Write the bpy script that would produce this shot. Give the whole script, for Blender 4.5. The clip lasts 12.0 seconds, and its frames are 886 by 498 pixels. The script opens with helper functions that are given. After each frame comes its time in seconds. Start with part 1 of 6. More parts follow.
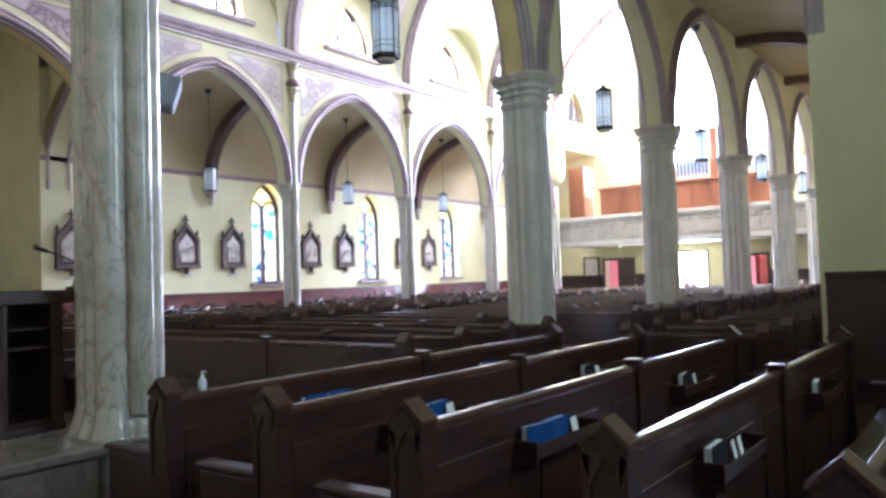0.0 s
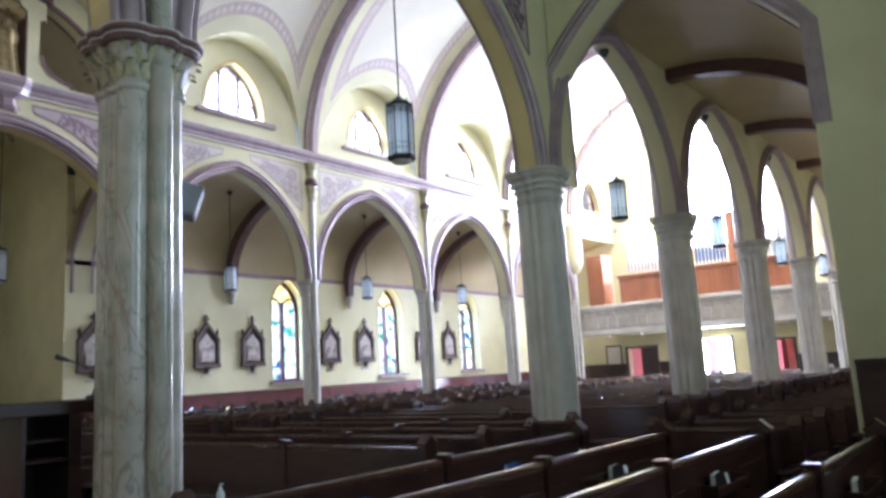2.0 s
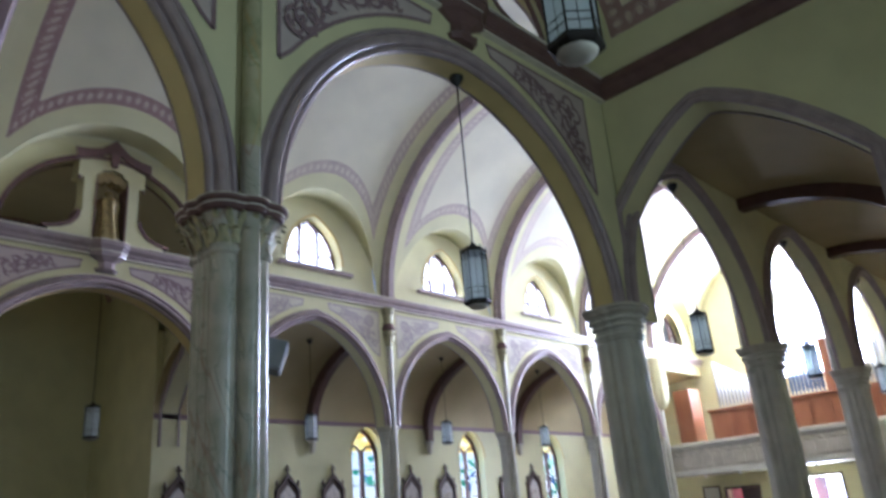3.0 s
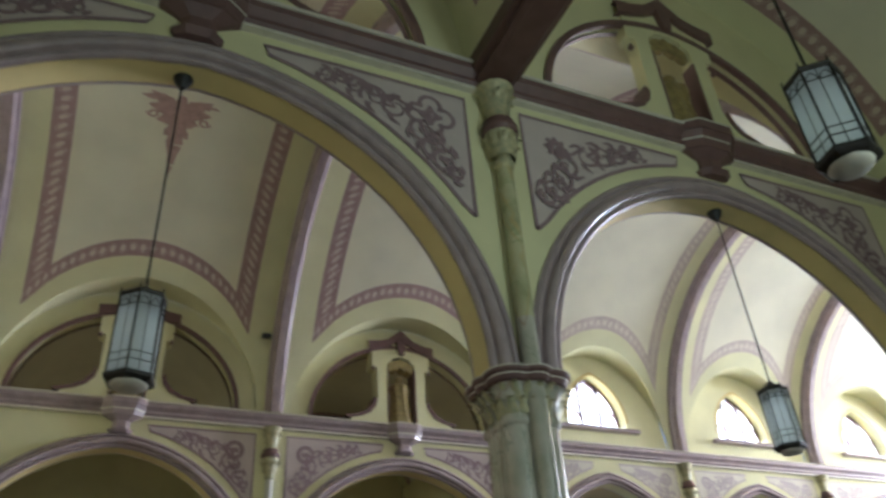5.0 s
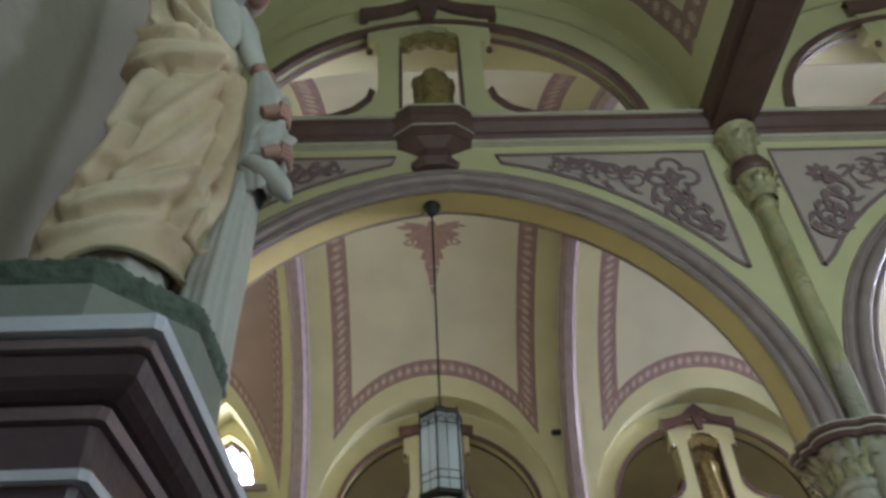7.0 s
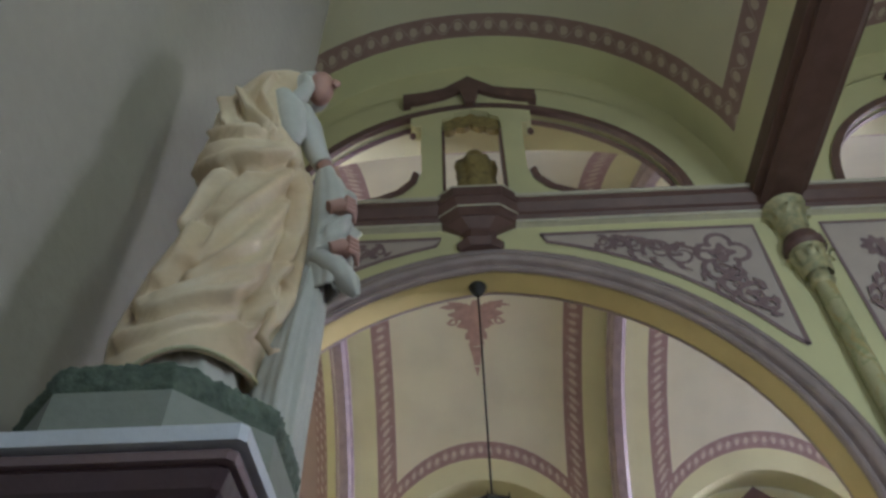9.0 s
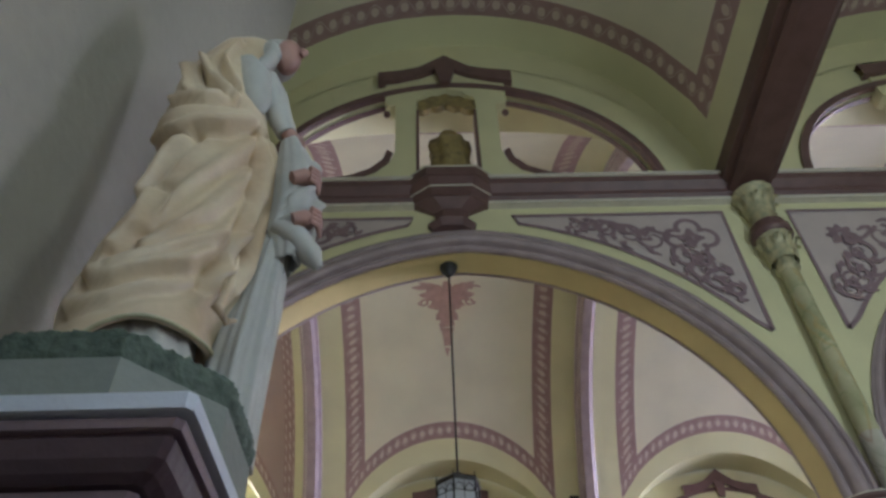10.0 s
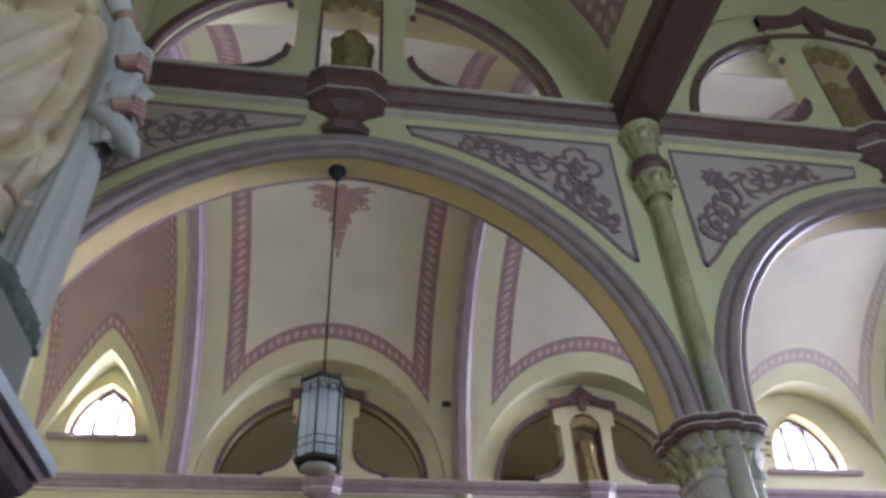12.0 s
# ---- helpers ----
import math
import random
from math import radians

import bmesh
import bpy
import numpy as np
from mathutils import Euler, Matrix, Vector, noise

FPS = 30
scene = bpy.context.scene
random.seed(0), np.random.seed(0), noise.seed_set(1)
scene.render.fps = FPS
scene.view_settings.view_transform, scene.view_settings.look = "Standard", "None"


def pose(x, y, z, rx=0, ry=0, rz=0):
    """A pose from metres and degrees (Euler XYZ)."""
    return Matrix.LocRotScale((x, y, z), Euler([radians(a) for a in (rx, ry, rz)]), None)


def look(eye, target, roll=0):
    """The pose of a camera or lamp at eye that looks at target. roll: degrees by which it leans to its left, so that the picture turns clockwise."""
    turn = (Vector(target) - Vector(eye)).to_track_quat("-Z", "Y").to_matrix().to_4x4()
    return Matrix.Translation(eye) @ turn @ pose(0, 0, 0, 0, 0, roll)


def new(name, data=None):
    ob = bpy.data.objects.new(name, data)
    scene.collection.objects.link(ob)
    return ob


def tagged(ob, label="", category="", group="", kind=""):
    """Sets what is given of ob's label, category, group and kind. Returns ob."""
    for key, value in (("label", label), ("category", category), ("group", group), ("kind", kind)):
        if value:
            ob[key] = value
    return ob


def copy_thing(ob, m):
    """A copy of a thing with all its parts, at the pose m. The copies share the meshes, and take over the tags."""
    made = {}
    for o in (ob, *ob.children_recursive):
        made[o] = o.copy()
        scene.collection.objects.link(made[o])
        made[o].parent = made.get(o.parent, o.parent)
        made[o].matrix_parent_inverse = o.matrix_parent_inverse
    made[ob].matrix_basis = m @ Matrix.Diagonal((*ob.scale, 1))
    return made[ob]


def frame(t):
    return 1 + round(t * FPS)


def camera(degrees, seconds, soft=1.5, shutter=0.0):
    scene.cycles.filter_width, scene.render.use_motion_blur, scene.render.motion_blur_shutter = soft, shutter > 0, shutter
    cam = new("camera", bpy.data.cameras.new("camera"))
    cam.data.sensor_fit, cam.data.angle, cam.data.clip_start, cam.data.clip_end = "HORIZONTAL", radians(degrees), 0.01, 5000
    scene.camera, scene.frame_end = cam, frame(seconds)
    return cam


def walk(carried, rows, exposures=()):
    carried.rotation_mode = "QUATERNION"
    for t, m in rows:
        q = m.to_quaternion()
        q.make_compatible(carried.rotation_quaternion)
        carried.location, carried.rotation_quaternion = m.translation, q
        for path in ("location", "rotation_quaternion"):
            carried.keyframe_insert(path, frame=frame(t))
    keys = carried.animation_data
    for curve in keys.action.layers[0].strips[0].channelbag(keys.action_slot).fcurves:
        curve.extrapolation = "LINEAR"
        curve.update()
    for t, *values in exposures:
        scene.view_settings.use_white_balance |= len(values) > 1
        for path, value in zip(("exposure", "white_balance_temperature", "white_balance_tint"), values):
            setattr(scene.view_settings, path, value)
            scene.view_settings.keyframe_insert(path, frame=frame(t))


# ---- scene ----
cam = camera(60.77, 12.0, soft=2.9, shutter=0.4)
PATH = [
    (0, pose(0.000, 0.001, 1.484, 92.28, 1.91, -53.09)),
    (0.5, pose(0.026, 0.023, 1.492, 91.65, 1.56, -53.17)),
    (1, pose(0.031, 0.021, 1.498, 91.81, 1.81, -53.07)),
    (1.5, pose(0.023, 0.012, 1.524, 94.98, 2.27, -51.92)),
    (2, pose(-0.002, -0.011, 1.549, 99.21, 3.31, -51.51)),
    (2.5, pose(-0.034, -0.030, 1.579, 104.46, 4.32, -49.22)),
    (3, pose(-0.075, -0.044, 1.598, 110.09, 4.46, -45.37)),
    (3.2, pose(-0.081, -0.041, 1.600, 112.14, 4.90, -43.46)),
    (4.8, pose(-0.184, -0.073, 1.612, 122.62, 3.74, -26.41)),
    (5, pose(-0.196, -0.078, 1.587, 123.60, 3.62, -23.61)),
    (5.5, pose(-0.218, -0.058, 1.595, 125.73, 2.56, -17.34)),
    (6, pose(-0.237, -0.047, 1.604, 126.97, 2.20, -11.61)),
    (6.5, pose(-0.248, -0.055, 1.611, 129.07, 2.39, -5.95)),
    (7, pose(-0.254, -0.064, 1.623, 131.39, 2.31, -0.48)),
    (7.5, pose(-0.266, -0.063, 1.645, 133.86, 1.95, 3.24)),
    (7.7, pose(-0.272, -0.071, 1.647, 134.91, 1.47, 3.70)),
    (9.3, pose(-0.307, -0.065, 1.662, 137.39, 0.65, 1.78)),
    (9.5, pose(-0.300, -0.055, 1.663, 137.09, 0.78, 1.18)),
    (10, pose(-0.289, -0.045, 1.663, 135.91, 1.52, 0.15)),
    (10.5, pose(-0.277, -0.026, 1.665, 134.87, 1.63, -1.47)),
    (11, pose(-0.259, -0.025, 1.657, 133.53, 2.39, -3.88)),
    (11.5, pose(-0.219, -0.057, 1.626, 131.91, 2.81, -5.60)),
    (12, pose(-0.135, -0.094, 1.635, 128.62, 2.27, -9.12)),
]
walk(cam, PATH, exposures=[(0.0, 0.54, 4800, 28), (1.5, 0.47, 4800, 28), (3.0, -0.66, 4780, 23), (5.0, -0.30, 5250, 16), (7.0, 0.03, 5280, 21), (9.5, 0.06, 5220, 29), (12.0, 0.05, 4970, 33)])

# exposure, world and lights
world = bpy.data.worlds.new("sky")
scene.world = world
world.use_nodes = True
wn = world.node_tree.nodes
sky = wn.new("ShaderNodeTexSky")
sky.sky_type = 'NISHITA'
sky.sun_disc = False
sky.sun_elevation = radians(38)
sky.sun_rotation = radians(95)
world.node_tree.links.new(sky.outputs[0], wn["Background"].inputs[0])
wn["Background"].inputs[1].default_value = 0.15


def window_or_fill_light(x, y, z, w, h, toward, watts, color=(1, 0.98, 0.94)):
    d = bpy.data.lights.new("window_or_fill_lamp", 'AREA')
    d.shape, d.size, d.size_y, d.energy, d.color = 'RECTANGLE', w, h, watts, color
    ob = new("window_or_fill_lamp", d)
    ob.matrix_world = look((x, y, z), (x + toward[0], y + toward[1], z + toward[2]))
    return ob


# plan, in metres: x runs down the nave to the gallery, y across it
PX = [-2.95, 3.05, 9.1, 14.1, 19.1, 24.1, 29.1]
NF, NB = 5.1, 5.41       # the near arcade wall, transept face and nave face
FF, FB = 15.6, 15.95     # the far arcade wall, nave face and aisle face
AISLE_N, AISLE_F = 1.65, 19.4
CAP0, CAP1 = 3.86, 4.24
STR0, STR1 = 7.56, 7.86
VRISE, LRISE = 4.9, 2.53
PYN, PYF = 5.30, 15.80    # pillar lines
BACK = 33.5
TR_END = -1.55
EAST = -2.2
SANCT = -6.3

# daylight in the window openings, and fill from the unseen transept end
window_or_fill_light(BACK + 0.55, 10.55, 9.3, 4.6, 5.8, (-1, 0, 0), 10200)
for i in range(2, 6):
    cx = (PX[i] + PX[i + 1]) / 2
    window_or_fill_light(cx, FF + 0.40, 9.1, 1.8, 1.5, (0, -1, 0), 110)
    window_or_fill_light(cx, NB - 0.40, 9.1, 1.8, 1.5, (0, 1, 0), 110)
    window_or_fill_light(cx - 0.2, AISLE_F + 0.46, 3.2, 1.24, 3.3, (0, -1, 0), 95)
window_or_fill_light(-4.6, FF + 0.40, 9.3, 1.4, 1.3, (0, -1, 0), 150)
for cx in (5.5, 0.2):
    window_or_fill_light(cx, 23.85, 4.9, 1.7, 5.0, (0, -1, 0), 44, (1, 0.74, 0.36))
# three added fill lamps behind the camera that brighten the arcade wall
window_or_fill_light(0.2, TR_END - 0.46, 4.2, 1.6, 3.6, (0.35, 1, 0.6), 47, (0.89, 1, 0.74))
window_or_fill_light(4.6, TR_END - 0.46, 4.0, 1.6, 3.4, (-0.3, 1, 0.5), 160, (0.89, 1, 0.74))
window_or_fill_light(1.5, TR_END - 0.3, 1.0, 0.9, 1.9, (0, 1, 0), 5)
window_or_fill_light(BACK + 0.52, 11.3, 1.2, 1.3, 2.3, (-1, 0, 0), 800)
window_or_fill_light(BACK + 1.5, 15.0, 1.1, 1.5, 2.2, (-1, 0, 0), 30, (1, 0.5, 0.4))
window_or_fill_light(BACK + 1.5, 8.55, 1.1, 0.8, 2.2, (-1, 0, 0), 25, (1, 0.5, 0.42))


# ---- materials ----
def material(name, base, rough=0.6, metal=0.0, var=0.12, scale=6.0, bump=0.15, fine=60.0, second=None, spec=0.5, stretch=(1, 1, 1), coat=0.0):
    m = bpy.data.materials.new(name)
    m.use_nodes = True
    n, l = m.node_tree.nodes, m.node_tree.links
    b = n["Principled BSDF"]
    tc = n.new("ShaderNodeTexCoord")
    mp = n.new("ShaderNodeMapping")
    mp.inputs["Scale"].default_value = stretch
    l.new(tc.outputs["Object"], mp.inputs[0])
    t1 = n.new("ShaderNodeTexNoise")
    t1.inputs["Scale"].default_value, t1.inputs["Detail"].default_value = scale, 5
    t2 = n.new("ShaderNodeTexNoise")
    t2.inputs["Scale"].default_value, t2.inputs["Detail"].default_value = fine, 3
    l.new(mp.outputs[0], t1.inputs[0])
    l.new(mp.outputs[0], t2.inputs[0])
    mix = n.new("ShaderNodeMix")
    mix.data_type = 'RGBA'
    second = second or tuple(c * (1 - 2.2 * var) for c in base)
    mix.inputs[6].default_value, mix.inputs[7].default_value = (*base, 1), (*second, 1)
    ramp = n.new("ShaderNodeValToRGB")
    ramp.color_ramp.elements[0].position, ramp.color_ramp.elements[1].position = 0.38, 0.72
    l.new(t1.outputs[0], ramp.inputs[0])
    l.new(ramp.outputs[0], mix.inputs[0])
    hs = n.new("ShaderNodeHueSaturation")
    mr = n.new("ShaderNodeMapRange")
    mr.inputs["To Min"].default_value, mr.inputs["To Max"].default_value = 1 - var, 1 + var
    l.new(t2.outputs[0], mr.inputs[0])
    l.new(mr.outputs[0], hs.inputs["Value"])
    l.new(mix.outputs[2], hs.inputs["Color"])
    l.new(hs.outputs[0], b.inputs["Base Color"])
    b.inputs["Roughness"].default_value, b.inputs["Metallic"].default_value = rough, metal
    b.inputs["Specular IOR Level"].default_value = spec
    b.inputs["Coat Weight"].default_value = coat
    b.inputs["Coat Roughness"].default_value = 0.12
    bp = n.new("ShaderNodeBump")
    bp.inputs["Strength"].default_value, bp.inputs["Distance"].default_value = bump, 0.01
    l.new(t2.outputs[0], bp.inputs["Height"])
    l.new(bp.outputs[0], b.inputs["Normal"])
    return m


def veined(name, base, vein, vein2):
    m = material(name, base, rough=0.22, var=0.08, scale=3.4, bump=0.03, second=tuple(c * q for c, q in zip(base, (0.62, 0.66, 0.58))), spec=0.5)
    n, l = m.node_tree.nodes, m.node_tree.links
    b = n["Principled BSDF"]
    src = b.inputs["Base Color"].links[0].from_socket
    tc = n["Texture Coordinate"]
    for colour, sc, lo in ((vein, 2.6, 0.018), (vein2, 1.5, 0.024)):
        mp = n.new("ShaderNodeMapping")
        mp.inputs["Scale"].default_value = (1, 1, 0.45)
        mp.inputs["Rotation"].default_value = (0.5, 0.35, sc)
        l.new(tc.outputs["Object"], mp.inputs[0])
        no = n.new("ShaderNodeTexNoise")
        no.inputs["Scale"].default_value, no.inputs["Detail"].default_value, no.inputs["Distortion"].default_value = sc, 6, 1.4
        l.new(mp.outputs[0], no.inputs[0])
        ab = n.new("ShaderNodeMath")
        ab.operation = 'SUBTRACT'
        ab.inputs[1].default_value = 0.5
        l.new(no.outputs[0], ab.inputs[0])
        a2 = n.new("ShaderNodeMath")
        a2.operation = 'ABSOLUTE'
        l.new(ab.outputs[0], a2.inputs[0])
        mr = n.new("ShaderNodeMapRange")
        mr.inputs["From Max"].default_value, mr.inputs["To Min"].default_value, mr.inputs["To Max"].default_value = lo, 0.7, 0.0
        l.new(a2.outputs[0], mr.inputs[0])
        mx = n.new("ShaderNodeMix")
        mx.data_type = 'RGBA'
        mx.inputs[7].default_value = (*colour, 1)
        l.new(mr.outputs[0], mx.inputs[0])
        l.new(src, mx.inputs[6])
        src = mx.outputs[2]
    l.new(src, b.inputs["Base Color"])
    return m


def stencil(name, ground, ink, period):
    """A running scroll border: u runs along the band in metres, v across it from 0 to 1."""
    m = material(name, ground, rough=0.75, var=0.06, scale=4)
    n, l = m.node_tree.nodes, m.node_tree.links
    b = n["Principled BSDF"]
    src = b.inputs["Base Color"].links[0].from_socket
    uv = n.new("ShaderNodeUVMap")
    sp = n.new("ShaderNodeSeparateXYZ")
    l.new(uv.outputs[0], sp.inputs[0])

    def math_node(op, a, c=None, clamp=False):
        q = n.new("ShaderNodeMath")
        q.operation, q.use_clamp = op, clamp
        for k, v in enumerate((a, c)):
            if v is None:
                continue
            if isinstance(v, (int, float)):
                q.inputs[k].default_value = v
            else:
                l.new(v, q.inputs[k])
        return q.outputs[0]
    ph = math_node('MULTIPLY', sp.outputs[0], 2 * math.pi / period)
    wave = math_node('MULTIPLY', math_node('SINE', ph), 0.30)
    off = math_node('ABSOLUTE', math_node('SUBTRACT', math_node('SUBTRACT', sp.outputs[1], 0.5), wave))
    scroll = math_node('LESS_THAN', off, 0.022)
    cu = math_node('SUBTRACT', math_node('FRACT', math_node('MULTIPLY', sp.outputs[0], 2 / period)), 0.5)
    cv = math_node('SUBTRACT', sp.outputs[1], 0.5)
    rr = math_node('ADD', math_node('MULTIPLY', math_node('MULTIPLY', cu, cu), 0.55), math_node('MULTIPLY', cv, cv))
    dot = math_node('LESS_THAN', rr, 0.040)
    edge = math_node('GREATER_THAN', math_node('ABSOLUTE', math_node('SUBTRACT', sp.outputs[1], 0.5)), 0.43)
    motif = math_node('MULTIPLY', math_node('MAXIMUM', scroll, dot), math_node('SUBTRACT', 1.0, edge))
    mx = n.new("ShaderNodeMix")
    mx.data_type = 'RGBA'
    l.new(motif, mx.inputs[0])
    l.new(src, mx.inputs[6])
    mx.inputs[7].default_value = (*ink, 1)
    l.new(mx.outputs[2], b.inputs["Base Color"])
    return m


def pane_material(name, colours, scale=3.0, milky=0.3):
    """Leaded glass: coloured quarries that let the daylight through."""
    m = bpy.data.materials.new(name)
    m.use_nodes = True
    n, l = m.node_tree.nodes, m.node_tree.links
    n.remove(n["Principled BSDF"])
    out = n["Material Output"]
    tc = n.new("ShaderNodeTexCoord")
    vo = n.new("ShaderNodeTexVoronoi")
    vo.inputs["Scale"].default_value = scale
    l.new(tc.outputs["Object"], vo.inputs[0])
    wh = n.new("ShaderNodeTexWhiteNoise")
    l.new(vo.outputs["Color"], wh.inputs[0])
    ramp = n.new("ShaderNodeValToRGB")
    ramp.color_ramp.interpolation = 'CONSTANT'
    el = ramp.color_ramp.elements
    while len(el) < len(colours):
        el.new(0.5)
    for k, c in enumerate(colours):
        el[k].position, el[k].color = k / len(colours), (*c, 1)
    l.new(wh.outputs[0], ramp.inputs[0])
    tr = n.new("ShaderNodeBsdfTransparent")
    l.new(ramp.outputs[0], tr.inputs[0])
    gl = n.new("ShaderNodeBsdfGlossy")
    gl.inputs["Roughness"].default_value = 0.1
    ms = n.new("ShaderNodeMixShader")
    ms.inputs[0].default_value = 0.05
    l.new(tr.outputs[0], ms.inputs[1])
    l.new(gl.outputs[0], ms.inputs[2])
    tl = n.new("ShaderNodeBsdfTranslucent")
    l.new(ramp.outputs[0], tl.inputs[0])
    m2 = n.new("ShaderNodeMixShader")
    m2.inputs[0].default_value = milky
    l.new(ms.outputs[0], m2.inputs[1])
    l.new(tl.outputs[0], m2.inputs[2])
    l.new(m2.outputs[0], out.inputs[0])
    return m


PLASTER = material("plaster_cream_yellow", (0.74, 0.705, 0.42), rough=0.8, var=0.05, scale=1.3, bump=0.12)
AISLE_PLASTER = material("plaster_pale_yellow", (0.75, 0.715, 0.43), rough=0.8, var=0.05, scale=1.0, bump=0.12)
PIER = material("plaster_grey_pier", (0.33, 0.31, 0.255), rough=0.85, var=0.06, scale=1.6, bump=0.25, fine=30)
VAULT = material("vault_plaster_cream", (0.77, 0.735, 0.56), rough=0.8, var=0.05, scale=0.9, bump=0.1)
ROSE = material("sanctuary_vault_rose", (0.45, 0.335, 0.30), rough=0.8, var=0.06, scale=1.2, bump=0.1)
VAULT_EDGE = material("vault_margin_yellow", (0.74, 0.72, 0.44), rough=0.8, var=0.05, scale=0.9, bump=0.1)
AISLE_VAULT = material("aisle_ceiling_ochre", (0.52, 0.43, 0.23), rough=0.8, var=0.06, scale=0.9, bump=0.1)
OCHRE = material("soffit_ochre", (0.70, 0.57, 0.25), rough=0.7, var=0.06, scale=2)
MAUVE = material("moulding_mauve", (0.41, 0.325, 0.33), rough=0.28, var=0.1, scale=5)
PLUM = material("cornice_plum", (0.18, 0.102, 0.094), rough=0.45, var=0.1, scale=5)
BROWN = material("rib_brown", (0.14, 0.075, 0.06), rough=0.5, var=0.1, scale=5)
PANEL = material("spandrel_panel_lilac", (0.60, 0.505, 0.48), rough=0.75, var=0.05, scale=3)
INK_PALE = material("stencil_pale_mauve", (0.50, 0.42, 0.41), rough=0.75, var=0.08, scale=8)
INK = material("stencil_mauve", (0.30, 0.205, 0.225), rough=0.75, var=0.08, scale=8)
INK_VAULT = material("stencil_rose", (0.50, 0.33, 0.28), rough=0.75, var=0.12, scale=8)
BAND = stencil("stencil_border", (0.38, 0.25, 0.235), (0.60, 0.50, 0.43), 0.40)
BAND_PALE = stencil("stencil_border_pale", (0.56, 0.47, 0.40), (0.68, 0.62, 0.50), 0.40)
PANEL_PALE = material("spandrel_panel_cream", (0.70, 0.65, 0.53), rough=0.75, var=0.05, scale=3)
MARBLE = veined("marble_cream_green_veins", (0.57, 0.53, 0.45), (0.25, 0.27, 0.21), (0.38, 0.26, 0.19))
YELLOWM = veined("marble_yellow_green", (0.55, 0.52, 0.32), (0.26, 0.31, 0.16), (0.50, 0.38, 0.16))
LEDGE = veined("marble_brown_step", (0.24, 0.20, 0.165), (0.13, 0.12, 0.10), (0.30, 0.22, 0.16))
CREAM = material("fillet_cream_paint", (0.72, 0.67, 0.56), rough=0.6, var=0.06, scale=6)
STONE = material("pale_stone", (0.58, 0.54, 0.45), rough=0.6, var=0.1, scale=3)
PALE = material("column_pale_cream", (0.64, 0.62, 0.54), rough=0.4, var=0.08, scale=3)
GILT = material("gilded_green_foliage", (0.58, 0.52, 0.30), rough=0.4, metal=0.15, var=0.25, scale=14, second=(0.33, 0.34, 0.22), bump=0.6)
WOOD = material("pew_oak_dark", (0.045, 0.019, 0.013), rough=0.32, var=0.22, scale=3, bump=0.12, fine=24, second=(0.022, 0.010, 0.007), stretch=(1, 1, 7), coat=0.12)
RAIL = material("pew_rail_varnished", (0.075, 0.033, 0.02), rough=0.2, var=0.18, scale=3, bump=0.06, fine=30, second=(0.05, 0.022, 0.014), coat=0.65)
CASE = material("organ_case_oak", (0.30, 0.115, 0.05), rough=0.4, var=0.15, scale=2, second=(0.2, 0.07, 0.03), stretch=(1, 1, 0.2))
WAINSCOT = material("wainscot_dark_red", (0.13, 0.032, 0.028), rough=0.35, var=0.15, scale=2, second=(0.075, 0.02, 0.018), coat=0.3)
DARKWAIN = material("wainscot_brown", (0.06, 0.03, 0.022), rough=0.4, var=0.2, scale=3)
FLOORM = material("floor_dark_tile", (0.10, 0.065, 0.05), rough=0.4, var=0.15, scale=2)
CARPET = material("carpet_red_brown", (0.20, 0.07, 0.045), rough=0.95, var=0.2, scale=3, bump=0.5, fine=200)
IRON = material("lantern_dark_bronze", (0.045, 0.04, 0.035), rough=0.45, metal=0.7, var=0.2, scale=20)
PIPE = material("organ_pipe_tin", (0.46, 0.47, 0.48), rough=0.35, metal=0.9, var=0.06, scale=4)
PIPE_BLUE = material("organ_pipe_blue", (0.10, 0.16, 0.28), rough=0.35, metal=0.3, var=0.1, scale=4)
BLUE = material("hymnal_blue_cover", (0.015, 0.07, 0.24), rough=0.4, var=0.12, scale=12)
PAPER = material("paper_white", (0.78, 0.76, 0.70), rough=0.8, var=0.05, scale=9)
GREY = material("loudspeaker_grey", (0.21, 0.225, 0.235), rough=0.5, var=0.06, scale=12)
BLACK = material("black_iron", (0.02, 0.02, 0.022), rough=0.5, var=0.15, scale=20)
PLASTIC = material("bottle_plastic", (0.72, 0.78, 0.76), rough=0.25, var=0.04, scale=10)
RELIEF = material("station_relief_white", (0.66, 0.60, 0.53), rough=0.7, var=0.18, scale=9, bump=0.5)
STATION = material("station_frame_brown", (0.13, 0.085, 0.065), rough=0.5, var=0.2, scale=10)
ROCK = material("statue_base_mossy_rock", (0.105, 0.135, 0.10), rough=0.8, var=0.35, scale=45, bump=0.8, second=(0.06, 0.085, 0.06))
SLAB = material("statue_base_grey_green", (0.225, 0.245, 0.21), rough=0.6, var=0.08, scale=5)
PEDL = material("pedestal_fillet_dusty_plum", (0.27, 0.20, 0.21), rough=0.4, var=0.1, scale=5)
PED = material("pedestal_plum_brown", (0.10, 0.066, 0.074), rough=0.3, var=0.12, scale=4)
PEDW = material("pedestal_white_edge", (0.62, 0.66, 0.72), rough=0.5, var=0.05, scale=6)
DOORR = material("door_red_wood", (0.34, 0.055, 0.045), rough=0.45, var=0.12, scale=3)
CLEAR = pane_material("glass_clear_leaded", [(0.95, 0.96, 0.95), (0.9, 0.93, 0.93), (0.97, 0.97, 0.94)], 6, 0.5)
